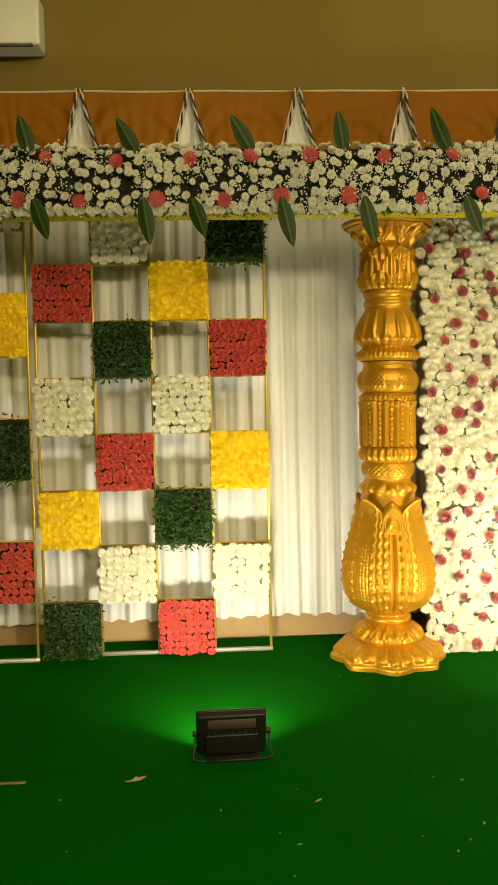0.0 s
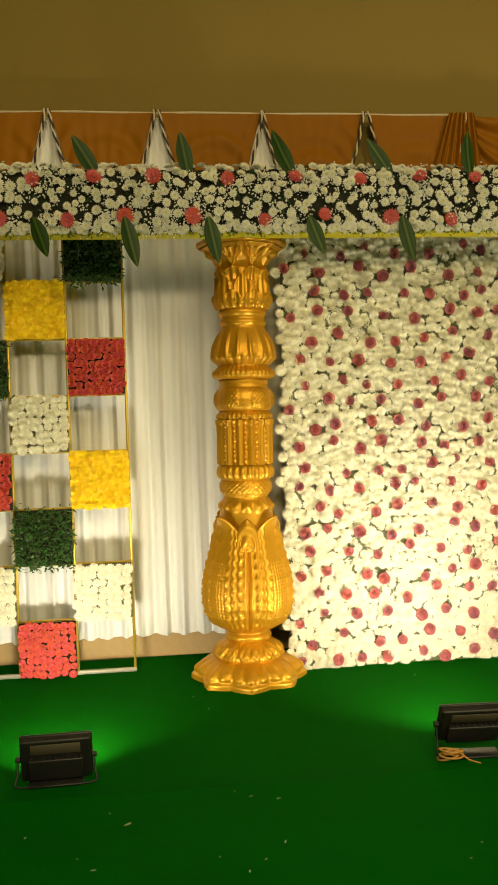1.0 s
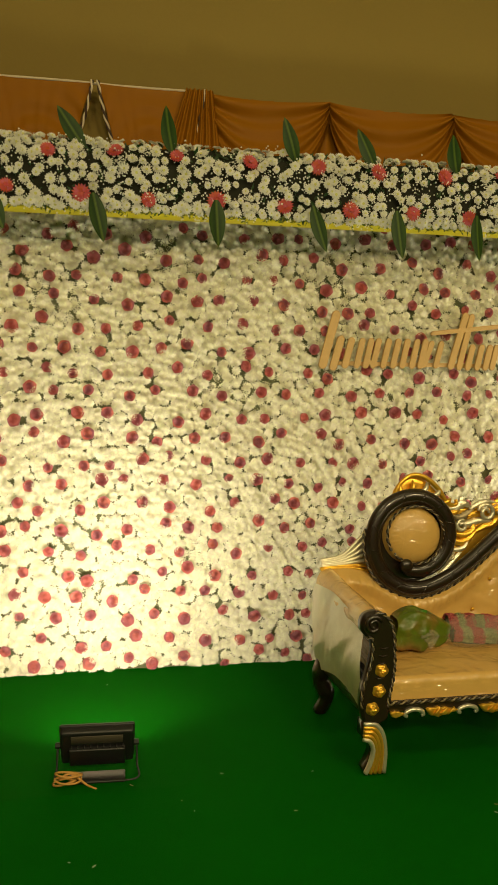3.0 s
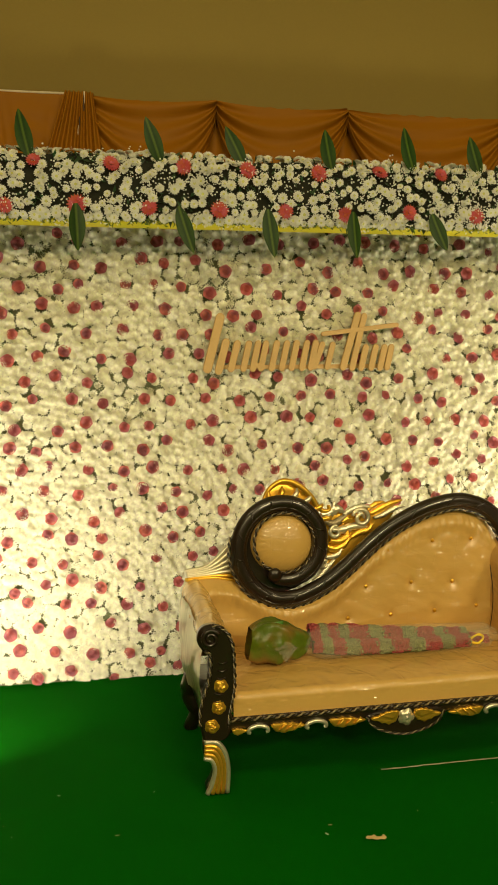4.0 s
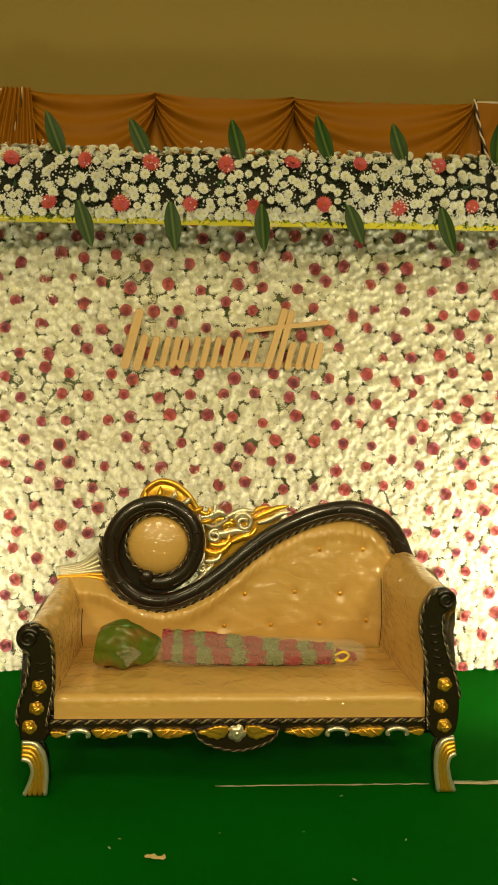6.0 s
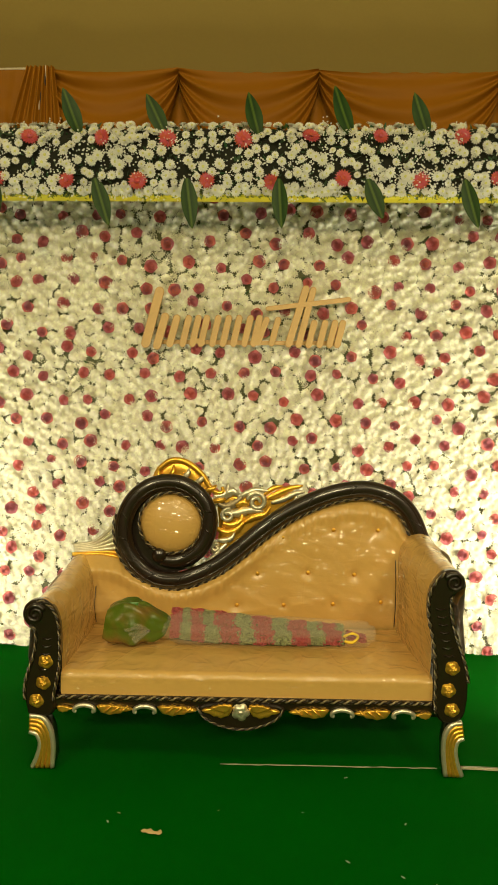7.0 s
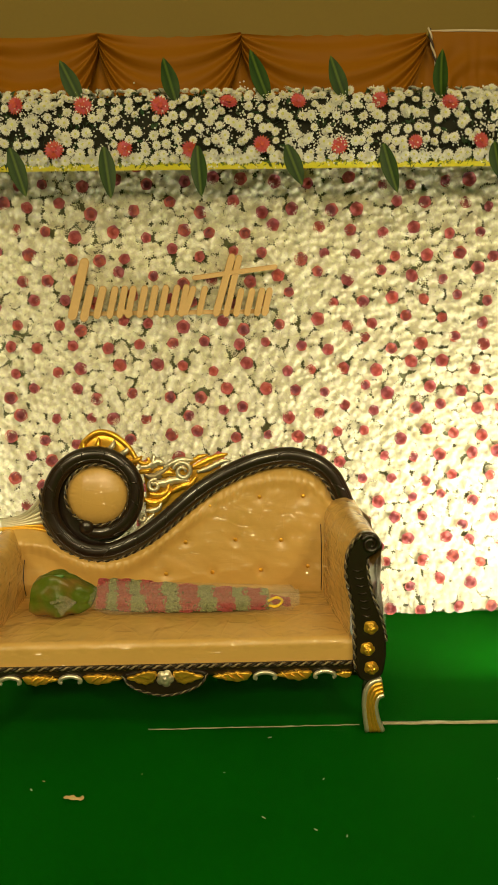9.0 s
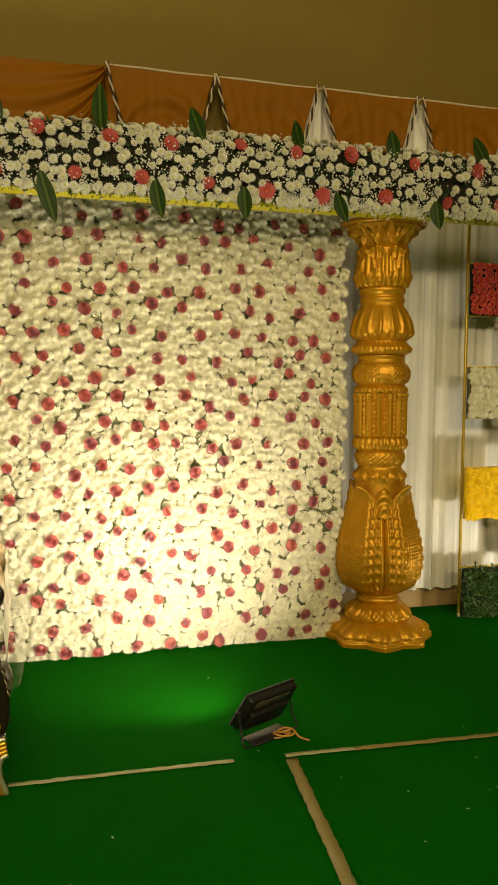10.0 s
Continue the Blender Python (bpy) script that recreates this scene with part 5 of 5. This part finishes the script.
        for k, mat in enumerate(("silver", "gilt", "gilt", "gilt", "silver")):
            t = k / 4
            line = smooth_path([(a[0] * (1 - t) + b[0] * t, FRONT - 0.001, a[1] * (1 - t) + b[1] * t) for a, b in zip(outer, inner)], 6)
            part("flute", tube("flute", line, [0.0115 - 0.003 * abs(i / 24 - 0.5) for i in range(25)], M[mat], 8, 1.2), leg, mat + " carved band")
        # back leg
        c = side
        bx = 2.735 if side == 1 else 4.325
        part("back_leg", tube("back_leg", smooth_path([(bx, 3.64, 0.26), (bx - c * 0.02, 3.66, 0.17), (bx + c * 0.01, 3.65, 0.09), (bx - c * 0.02, 3.68, 0.002)], 6), [0.05] * 5 + [0.042] * 7 + [0.034] * 7, M["walnut"], 10), s, "dark lacquered back leg")
        part("side_rail", (box_bm(min(xi - side * 0.10, xi), max(xi - side * 0.10, xi), FRONT + 0.05, 3.68, 0.215, 0.30, 0.008), M["walnut"]), s, "dark lacquered side rail")
    # front rail, rope, carved leaves and arches, middle boss
    part("front_rail", (box_bm(2.785, 4.26, FRONT + 0.002, FRONT + 0.045, 0.250, 0.297, 0.006), M["walnut"]), s, "dark lacquered front rail")
    part("back_rail", (box_bm(2.80, 4.245, 3.62, 3.66, 0.243, 0.36, 0.006), M["walnut"]), s, "dark lacquered back rail")
    rope_pair("rope_trim", [(2.80 + 0.02 * i, FRONT - 0.004, 0.291) for i in range(73)], 0.0085, s, two, 0.022, "dark and silver twisted rope trim")
    for x0, c in ((2.80, 1), (4.24, -1)):
        for u0, u1, kind in ((0.0, 0.062, "L"), (0.062, 0.15, "A"), (0.155, 0.295, "L"), (0.295, 0.385, "A"), (0.39, 0.545, "L")):
            a, b = x0 + c * u0, x0 + c * u1
            if kind == "A":
                pp = smooth_path([(a + (b - a) * u, FRONT - 0.004, z) for u, z in ((0.16, 0.233), (0.05, 0.238), (0.14, 0.252), (0.5, 0.260), (0.86, 0.252), (0.95, 0.238), (0.84, 0.233))], 5)
                part("carving", tube("carving", pp, [0.0065 + 0.003 * math.sin(math.pi * i / 30) for i in range(31)], M["silver"], 8), s, "silver carved arch")
            else:
                leaf = relief("carving", acanthus(a, b, 0.243, 0.040 if u1 - u0 > 0.1 else 0.026), front_at, 0.016, M["gilt"], s, "gilt carved leaf", 2)
                if u1 - u0 > 0.1:
                    for q in range(3):
                        xa = a + (b - a) * (0.22 + 0.22 * q)
                        part("vein", tube("vein", smooth_path([(xa, FRONT - 0.013, 0.236), (xa + c * 0.012, FRONT - 0.019, 0.248), (xa + c * 0.030, FRONT - 0.012, 0.262)], 4), 0.0045, M["gilt"], 6), leaf)
    shape = [(3.345, 0.262), (3.372, 0.222), (3.43, 0.193), (3.511, 0.178), (3.592, 0.193), (3.65, 0.222), (3.677, 0.262), (3.60, 0.282), (3.511, 0.290), (3.42, 0.282)]
    boss = part("boss", (extruded(closed_outline(shape + [shape[0]], 4)[:-1], FRONT - 0.012, FRONT + 0.02, 0.006), M["walnut"]), s, "dark carved boss with silver rosette")
    rope_pair("rope_trim", smooth_path([(x, FRONT - 0.012, z) for x, z in shape[:7]], 6), 0.005, boss, two, 0.018)
    V, F = [], []
    for r in range(13):
        q = r / 12
        for i in range(40):
            a = 2 * math.pi * i / 40
            rr = 0.036 * q * (0.74 + 0.26 * abs(math.cos(a * 2.5 + 0.3)) ** 0.6)
            V.append((3.511 + rr * math.cos(a), FRONT - 0.014 - 0.012 * math.sin(math.pi * min(1, q * 0.9 + 0.1)) - 0.012 * math.exp(-(q * 5) ** 2), 0.248 + rr * math.sin(a)))
    F = [(r * 40 + i, r * 40 + (i + 1) % 40, (r + 1) * 40 + (i + 1) % 40, (r + 1) * 40 + i) for r in range(12) for i in range(40)]
    part("rosette", mesh_of("rosette", V, F, M["silver"]), boss, "silver carved rosette")
    for c in (1, -1):
        relief("carving", acanthus(3.511 + c * 0.030, 3.511 + c * 0.150, 0.246, 0.048), lambda x, z, out: front_at(x, z, out + 0.010), 0.016, M["gilt"], boss, "gilt carved leaf", 2)
        relief("carving", acanthus(3.511 + c * 0.032, 3.511 + c * 0.115, 0.262, 0.034), lambda x, z, out: front_at(x, z, out + 0.016), 0.014, M["gilt"], boss, "gilt carved leaf", 2)
    return s


M["milky"] = material("pale_cloth_in_film", (0.66, 0.60, 0.42), 0.35, vary=0.08, scale=22, bump=0.2, coat=0.8, bump_dist=0.006)
sofa()


def loose_film():
    """A torn, crumpled flap of film hanging beside the sofa's arm."""
    P = np.zeros((40, 22, 3))
    for j in range(40):
        t = j / 39
        for i in range(22):
            u = i / 21
            P[j, i] = (4.345 + 0.085 * u * (0.35 + 0.8 * math.sin(t * 2.6)) + 0.018 * noise.noise((u * 4, t * 7, 1)), 3.04 + 0.25 * u + 0.03 * noise.noise((u * 5, t * 6, 4)), 0.72 - 0.40 * t + 0.03 * noise.noise((u * 3, t * 3, 8)))
    ob = part("plastic_film", grid_mesh("plastic_film", P, M["film"]))
    tagged(ob, "torn clear plastic film clinging to the sofa arm", "plastic film")


loose_film()


# ---- garland in its bag, lying on the seat ----
def garland():
    rng = random.Random(8)
    g = thing("garland_bag", (3.5, 3.30, 0.41), "wrapped flower garland with green leaf bundle lying on sofa seat", "garland")
    # two strands side by side, the rear one riding higher
    strands = [smooth_path([(3.215, 3.285, 0.468), (3.34, 3.275, 0.452), (3.55, 3.27, 0.444), (3.75, 3.27, 0.442), (3.93, 3.275, 0.444)], 14),
               smooth_path([(3.215, 3.335, 0.505), (3.34, 3.345, 0.500), (3.55, 3.335, 0.482), (3.75, 3.325, 0.470), (3.93, 3.315, 0.462)], 14)]
    groups = {"garland_pink": [], "garland_grey": [], "marigold": []}
    for k, line in enumerate(strands):
        N = len(line)
        for _ in range(8500):
            t = rng.random()
            p = line[int(t * (N - 1))]
            a = rng.uniform(-0.5, math.pi + 0.5)
            r = (0.040 - 0.010 * t) * (0.95 + 0.10 * math.sin(t * 60))
            n = Vector((0, -math.cos(a), math.sin(a)))
            q = p + n * r + Vector((rng.uniform(-0.010, 0.010), 0, 0))
            band = math.sin(t * 35 + (0.3 if k == 0 else 1.0)) + 0.3 * noise.noise((t * 30, k, a))
            kind = "garland_pink" if band > -0.15 else "garland_grey"
            groups[kind].append(placed(q, rng, 0.8, (0.12, 0.22), n))
    tip = smooth_path([(3.945, 3.29, 0.450), (3.985, 3.285, 0.440), (4.015, 3.285, 0.436)], 6)
    for _ in range(500):
        p = tip[rng.randrange(len(tip))]
        a = rng.uniform(0, math.pi)
        n = Vector((0, -math.cos(a), math.sin(a)))
        groups["garland_pink"].append(placed(p + n * 0.022, rng, 0.7, (0.18, 0.32), n))
    for kind, name in (("garland_pink", "pink_petals"), ("garland_grey", "pale_green_buds")):
        scattered(name, MARIGOLD, [M[kind]], groups[kind], g, 0)
    for k, line in enumerate(strands):
        part("string", tube("string", line, [0.036 - 0.010 * i / len(line) for i in range(len(line))], M["net"], 10), g)
    part("yellow_loop", tube("yellow_loop", smooth_path([(3.925, 3.25, 0.462), (3.96, 3.245, 0.478), (3.985, 3.25, 0.462), (3.96, 3.245, 0.440), (3.925, 3.25, 0.445)], 6), 0.006, M["marigold"], 6), g, "yellow beaded loop")
    # clear sleeve, drawn together at the neck, creased lengthwise
    P = np.zeros((60, 40, 3))
    for j in range(60):
        t = j / 59
        x = 3.09 + 0.97 * t
        neck = 0.016 + 0.070 * min(1, max(0, (t - 0.045) / 0.13)) ** 0.7 + 0.025 * max(0, 0.045 - t) / 0.045
        r = neck * (1 - 0.38 * max(0, t - 0.15)) * (0.65 if t > 0.97 else 1)
        zc = 0.475 - 0.016 * t
        for i in range(40):
            a = 2 * math.pi * i / 40
            w = 1 + 0.10 * noise.noise((math.cos(a) * 3.5, math.sin(a) * 3.5, t * 3.0)) + 0.05 * math.sin(a * 11 + 5 * noise.noise((a, t * 2, 0)))
            P[j, i] = (x, 3.305 + r * w * 1.05 * math.cos(a), max(0.412, zc + 0.86 * r * w * math.sin(a)))
    part("film_sleeve", grid_mesh("film_sleeve", P, M["sleeve"], close_u=True), g, "clear plastic sleeve drawn together at its neck")
    # splayed gathered end of the sleeve
    for k in range(7):
        a = radians(130 + 15 * k)
        L = rng.uniform(0.06, 0.11)
        line = smooth_path([(3.125, 3.235, 0.478), (3.125 + 0.5 * L * math.cos(a), 3.205, 0.480 + 0.35 * L * math.sin(a)), (3.125 + L * math.cos(a), 3.195, 0.478 + 0.6 * L * math.sin(a) - 0.01)], 5)
        part("film_pleat", tube("film_pleat", line, [0.003 + 0.005 * i / 10 for i in range(11)], M["sleeve"], 6, 0.4), g, "gathered clear film end")
    for r in (0.017, 0.020):
        part("tie", tube("tie", [(3.13 + 0.004 * math.sin(3 * a), 3.30 + 1.9 * r * math.cos(a), 0.476 + 1.4 * r * math.sin(a)) for a in np.linspace(0, 2 * math.pi, 24)], 0.003, M["marigold"], 5), g, "yellow thread tie")
    # folded leaf bundle
    P = np.zeros((50, 72, 3))
    for j in range(50):
        t = j / 49
        for i in range(72):
            a = 2 * math.pi * i / 72
            ca, sa = math.cos(a), math.sin(a)
            sq = 1 / max(abs(ca) ** 4 + abs(sa) ** 4, 1e-6) ** 0.25
            r = (0.98 * math.sin(math.pi * min(1, 0.06 + 0.92 * t)) ** 0.22) * sq
            crease = 1 + 0.10 * noise.noise((ca * 2.5, sa * 2.5, t * 5)) + 0.045 * math.sin(7 * t + 9 * sa + 4 * noise.noise((t * 3, ca, sa)))
            taper = 1 - 0.38 * max(0, t - 0.45) / 0.55
            P[j, i] = (2.930 + 0.262 * t + 0.012 * sa, 3.30 + 0.085 * r * crease * ca * taper, 0.490 + 0.090 * r * crease * sa * taper + 0.012 * math.sin(t * 5))
    P[:, :, 2] = np.maximum(P[:, :, 2], 0.409)
    part("leaf_wrap", grid_mesh("leaf_wrap", P, M["green_film"], close_u=True), g, "green leaves folded in crumpled film")
    for k in range(6):
        x, z = rng.uniform(2.95, 3.06), rng.uniform(0.50, 0.55)
        ob = new("green_leaf", leaf_mesh(rng.uniform(0.08, 0.12), rng.uniform(0.020, 0.030), rng.uniform(-0.5, -0.2)))
        ob.data.materials[0] = M["bright_leaf"]
        ob.matrix_basis = pose(x, 3.225 + 0.03 * rng.random(), z, rng.uniform(-25, 10), rng.uniform(50, 110), rng.uniform(-20, 20))
        adopt(ob, g)


M["green_film"] = material("green_leaf_film", (0.085, 0.145, 0.008), 0.35, vary=0.25, scale=22, bump=0.9, coat=0.12, bump_dist=0.007, coarse=7, stain=0.2)
hsv_node = next(x for x in M["green_film"].node_tree.nodes if x.bl_idname == "ShaderNodeHueSaturation")
brown = M["green_film"].node_tree.nodes.new("ShaderNodeTexNoise")
brown.inputs["Scale"].default_value, brown.inputs["Detail"].default_value = 6.5, 2
ramp = M["green_film"].node_tree.nodes.new("ShaderNodeValToRGB")
ramp.color_ramp.elements[0].position, ramp.color_ramp.elements[0].color = 0.44, (0.085, 0.135, 0.006, 1)
ramp.color_ramp.elements[1].position, ramp.color_ramp.elements[1].color = 0.60, (0.21, 0.11, 0.022, 1)
geo_node = next(x for x in M["green_film"].node_tree.nodes if x.bl_idname == "ShaderNodeNewGeometry")
M["green_film"].node_tree.links.new(geo_node.outputs["Position"], brown.inputs["Vector"])
M["green_film"].node_tree.links.new(brown.outputs["Fac"], ramp.inputs[0])
M["green_film"].node_tree.links.new(ramp.outputs[0], hsv_node.inputs["Color"])
M["bright_leaf"] = material("bright_leaf", (0.05, 0.17, 0.010), 0.4, vary=0.3, scale=60, bump=0)
M["garland_pink"] = material("dusty_pink_petal", (0.50, 0.095, 0.095), 0.5, vary=0.4, scale=110, bump=0, random_hue=0.02)
M["garland_grey"] = material("pale_green_bud", (0.44, 0.45, 0.22), 0.5, vary=0.5, scale=140, bump=0, random_hue=0.03, random_value=0.7)
M["sleeve"] = film_material("clear_sleeve", 0.15, (0.8, 0.74, 0.6))
garland()


# ---- floodlights ----
M["lens"] = material("lamp_lens", (0.9, 0.88, 0.8), 0.2, bump=0)
M["lens"].node_tree.nodes["Principled BSDF"].inputs["Emission Color"].default_value = (*FLOOD, 1)
M["lens"].node_tree.nodes["Principled BSDF"].inputs["Emission Strength"].default_value = 4.0


def floodlight(x, y, z, yaw, tilt, watts, label, plate):
    """A box floodlight on a U bracket; it shines along its own +y."""
    f = thing("floodlight", (0, 0, 0), label, "floodlight", "stage floodlights")
    m = Matrix.Rotation(radians(tilt), 4, "X")

    def put(name, bm, mat, parent=f, lab="", turn=True):
        if turn:
            bm.transform(m)
        return part(name, (bm, mat), parent, lab)
    w, h = 0.142, 0.092
    body = put("housing", box_bm(-w, w, -0.020, 0.022, -h, h, 0.012, 3), M["black"])
    put("bezel", box_bm(-w - 0.005, w + 0.005, 0.010, 0.026, -h - 0.005, h + 0.005, 0.008, 2), M["black"])
    put("lens", box_bm(-w + 0.016, w - 0.016, 0.025, 0.029, -h + 0.016, h - 0.016, 0.001, 1), M["lens"], f, "bright glass lens")
    for k in range(9):
        xx = -0.10 + 0.025 * k
        put("fin", box_bm(xx - 0.003, xx + 0.003, -0.034, -0.018, -h + 0.02, 0.02, 0.001, 1), M["black"])
    put("driver_box", box_bm(-0.11, 0.11, -0.040, -0.018, -h + 0.012, 0.012, 0.006, 2), M["black"])
    if plate:
        put("label_plate", box_bm(-0.10, 0.10, -0.0225, -0.0195, 0.03, h - 0.018, 0.0008, 1), M["grey_plate"], f, "dull grey plate")
    # bracket down to the floor
    low = -z + 0.006
    br = smooth_path([(-w - 0.012, 0, 0), (-w - 0.014, -0.02, low * 0.6), (-w - 0.01, -0.045, low), (0, -0.05, low), (w + 0.01, -0.045, low), (w + 0.014, -0.02, low * 0.6), (w + 0.012, 0, 0)], 6)
    part("bracket", tube("bracket", br, 0.0045, M["black"], 8), f, "black steel bracket")
    part("foot", (box_bm(-0.11, 0.11, -0.065, 0.03, low - 0.004, low + 0.006, 0.003, 1), M["black"]), f)
    for sx in (-1, 1):
        bm = bmesh.new()
        bmesh.ops.create_cone(bm, cap_ends=True, segments=12, radius1=0.012, radius2=0.012, depth=0.02, matrix=Matrix.Translation((sx * (w + 0.012), 0, 0)) @ Matrix.Rotation(math.pi / 2, 4, "Y"))
        part("knob", (bm, M["black"]), f)
    at = pose(x, y, z, 0, 0, yaw)
    f.matrix_basis = at
    way = (at @ m).to_3x3() @ Vector((0, 1, 0))
    p = (at @ m) @ Vector((0, 0.036, 0))
    area_lamp("floodlight_beam", look(p, p + way), 0.24, 0.15, watts, FLOOD, 125)
    return f


floodlight(-0.115, 3.20, 0.102, 2, 14, 18, "black floodlight aimed at the checkered flower panel", True)
floodlight(1.645, 3.17, 0.135, -3, 30, 28, "black floodlight tipped up towards the flower wall", True)
floodlight(5.43, 3.24, 0.135, 28, 34, 41, "black floodlight turned askew towards the flower wall", True)
floodlight(7.75, 3.24, 0.112, 0, 10, 14, "black floodlight aimed at the far flower panel", False)


def cable_coil(at, r, turns, label):
    rng = random.Random(int(at[0] * 10))
    pts = []
    for i in range(turns * 12):
        a = i / 12 * 2 * math.pi
        rr = r * (0.75 + 0.25 * math.sin(i * 0.37))
        pts.append((at[0] + rr * math.cos(a) * 1.3, at[1] + rr * 0.8 * math.sin(a), 0.008 + 0.010 * (i / 12) + 0.006 * math.sin(a * 1.5)))
    pts += [(at[0] + r * 1.6, at[1] - 0.02, 0.006), (at[0] + r * 2.4, at[1] - 0.06, 0.005)]
    ob = part("cable", tube("cable", smooth_path(pts, 2), 0.0045, M["cable"], 6))
    tagged(ob, label, "cable")


cable_coil((1.53, 3.115), 0.045, 4, "coiled orange cable lying beside a floodlight")
cable_coil((5.50, 3.19), 0.04, 3, "coiled orange cable lying behind a floodlight")


# ---- tape, scraps, air conditioner ----
def strip(name, a, b, w, mat, label, seed):
    """A strip of tape with ragged edges lying on the carpet."""
    rng = random.Random(seed)
    a, b = Vector((*a, 0)), Vector((*b, 0))
    d = (b - a).normalized()
    n = Vector((-d.y, d.x, 0))
    k = max(4, int((b - a).length / 0.03))
    P = np.zeros((k + 1, 3, 3))
    for i in range(k + 1):
        p = a.lerp(b, i / k)
        for j, s in enumerate((-1, 0, 1)):
            q = p + n * (s * w / 2 + rng.uniform(-0.003, 0.003))
            P[i, j] = (q.x, q.y, 0.0055 + (0.0015 if j == 1 else 0) + rng.uniform(0, 0.0015))
    ob = part(name, grid_mesh(name, P, mat))
    md = ob.modifiers.new("thick", "SOLIDIFY")
    md.thickness = 0.0012
    return tagged(ob, label, "tape", "tape on the carpet")


strip("tape", (4.36, 3.055), (5.235, 3.030), 0.028, M["tape"], "pale clear tape strip along the carpet seam", 1)
strip("tape", (3.43, 3.043), (4.28, 3.046), 0.008, M["tape"], "narrow torn clear tape under the sofa front", 2)
strip("tape", (5.45, 3.020), (5.75, 3.005), 0.030, M["tape"], "pale clear tape strip along the carpet seam", 3)
strip("tape", (5.75, 3.003), (7.8, 2.90), 0.032, M["brown_tape"], "brown tape strip along the carpet seam", 4)
strip("tape", (5.465, 2.985), (5.26, 1.30), 0.046, M["brown_tape"], "brown tape strip across two carpet lengths", 5)
strip("tape", (-1.7, 3.03), (-0.93, 3.02), 0.022, M["brown_tape"], "brown tape strip along the carpet seam", 6)


def scrap(x, y, size, mat, label, category, seed):
    rng = random.Random(seed)
    P = np.zeros((4, 6, 3))
    ang = rng.uniform(0, 3.14)
    for j in range(4):
        for i in range(6):
            u, v = (i / 5 - 0.5) * size * (1 - 0.3 * abs(j - 1.5) / 1.5), (j / 3 - 0.5) * size * (0.12 + 0.25 * (0.5 + 0.5 * math.sin(i * 2.1 + seed)))
            P[j, i] = (x + u * math.cos(ang) - v * math.sin(ang), y + u * math.sin(ang) + v * math.cos(ang), 0.006 + rng.uniform(0.0, 0.10) * size)
    tagged(part("scrap", grid_mesh("scrap", P, mat)), label, category, "scraps on the carpet")


scrap(-0.50, 2.995, 0.10, M["paper"], "crumpled tan paper scrap on green carpet", "paper scrap", 1)
scrap(3.23, 2.54, 0.08, M["paper"], "dry curled tan leaf on green carpet", "dry leaf", 2)
scrap(0.19, 2.77, 0.035, M["paper"], "small tan paper scrap on green carpet", "paper scrap", 3)
rng_s = random.Random(31)
known = [(0.60, 2.97), (-0.17, 2.73), (0.03, 2.56), (0.09, 2.48), (0.74, 2.56), (0.66, 2.46), (3.10, 2.66), (4.09, 2.63), (1.95, 2.9), (2.5, 3.05), (1.4, 2.45), (1.62, 2.52), (2.35, 2.75),
         (5.8, 2.62), (5.95, 2.45), (6.1, 2.55), (5.7, 2.3), (6.2, 2.8), (4.7, 2.6), (5.35, 3.95), (1.72, 4.22), (0.55, 3.9), (0.48, 4.1)]
for i, (sx, sy) in enumerate(known + [(rng_s.uniform(-1.0, 6.6), rng_s.uniform(2.2, 3.1)) for _ in range(30)]):
    scrap(sx, sy, rng_s.uniform(0.009, 0.022), M["petal_scrap"] if rng_s.random() < 0.75 else M["paper"], "tiny fallen petal scrap on green carpet", "petal scrap", 40 + i)


def air_conditioner():
    ac = thing("air_conditioner", (-1.5, 4.92, 3.545), "white wall-mounted air conditioner on the ochre wall", "air conditioner")
    part("housing", (box_bm(-1.96, -1.10, 4.74, 4.928, 3.555, 3.84, 0.02, 3), M["white_plastic"]), ac)
    part("flap", (box_bm(-1.92, -1.14, 4.735, 4.76, 3.545, 3.558, 0.004, 1), M["grey_plate"]), ac, "grey outlet flap")


air_conditioner()
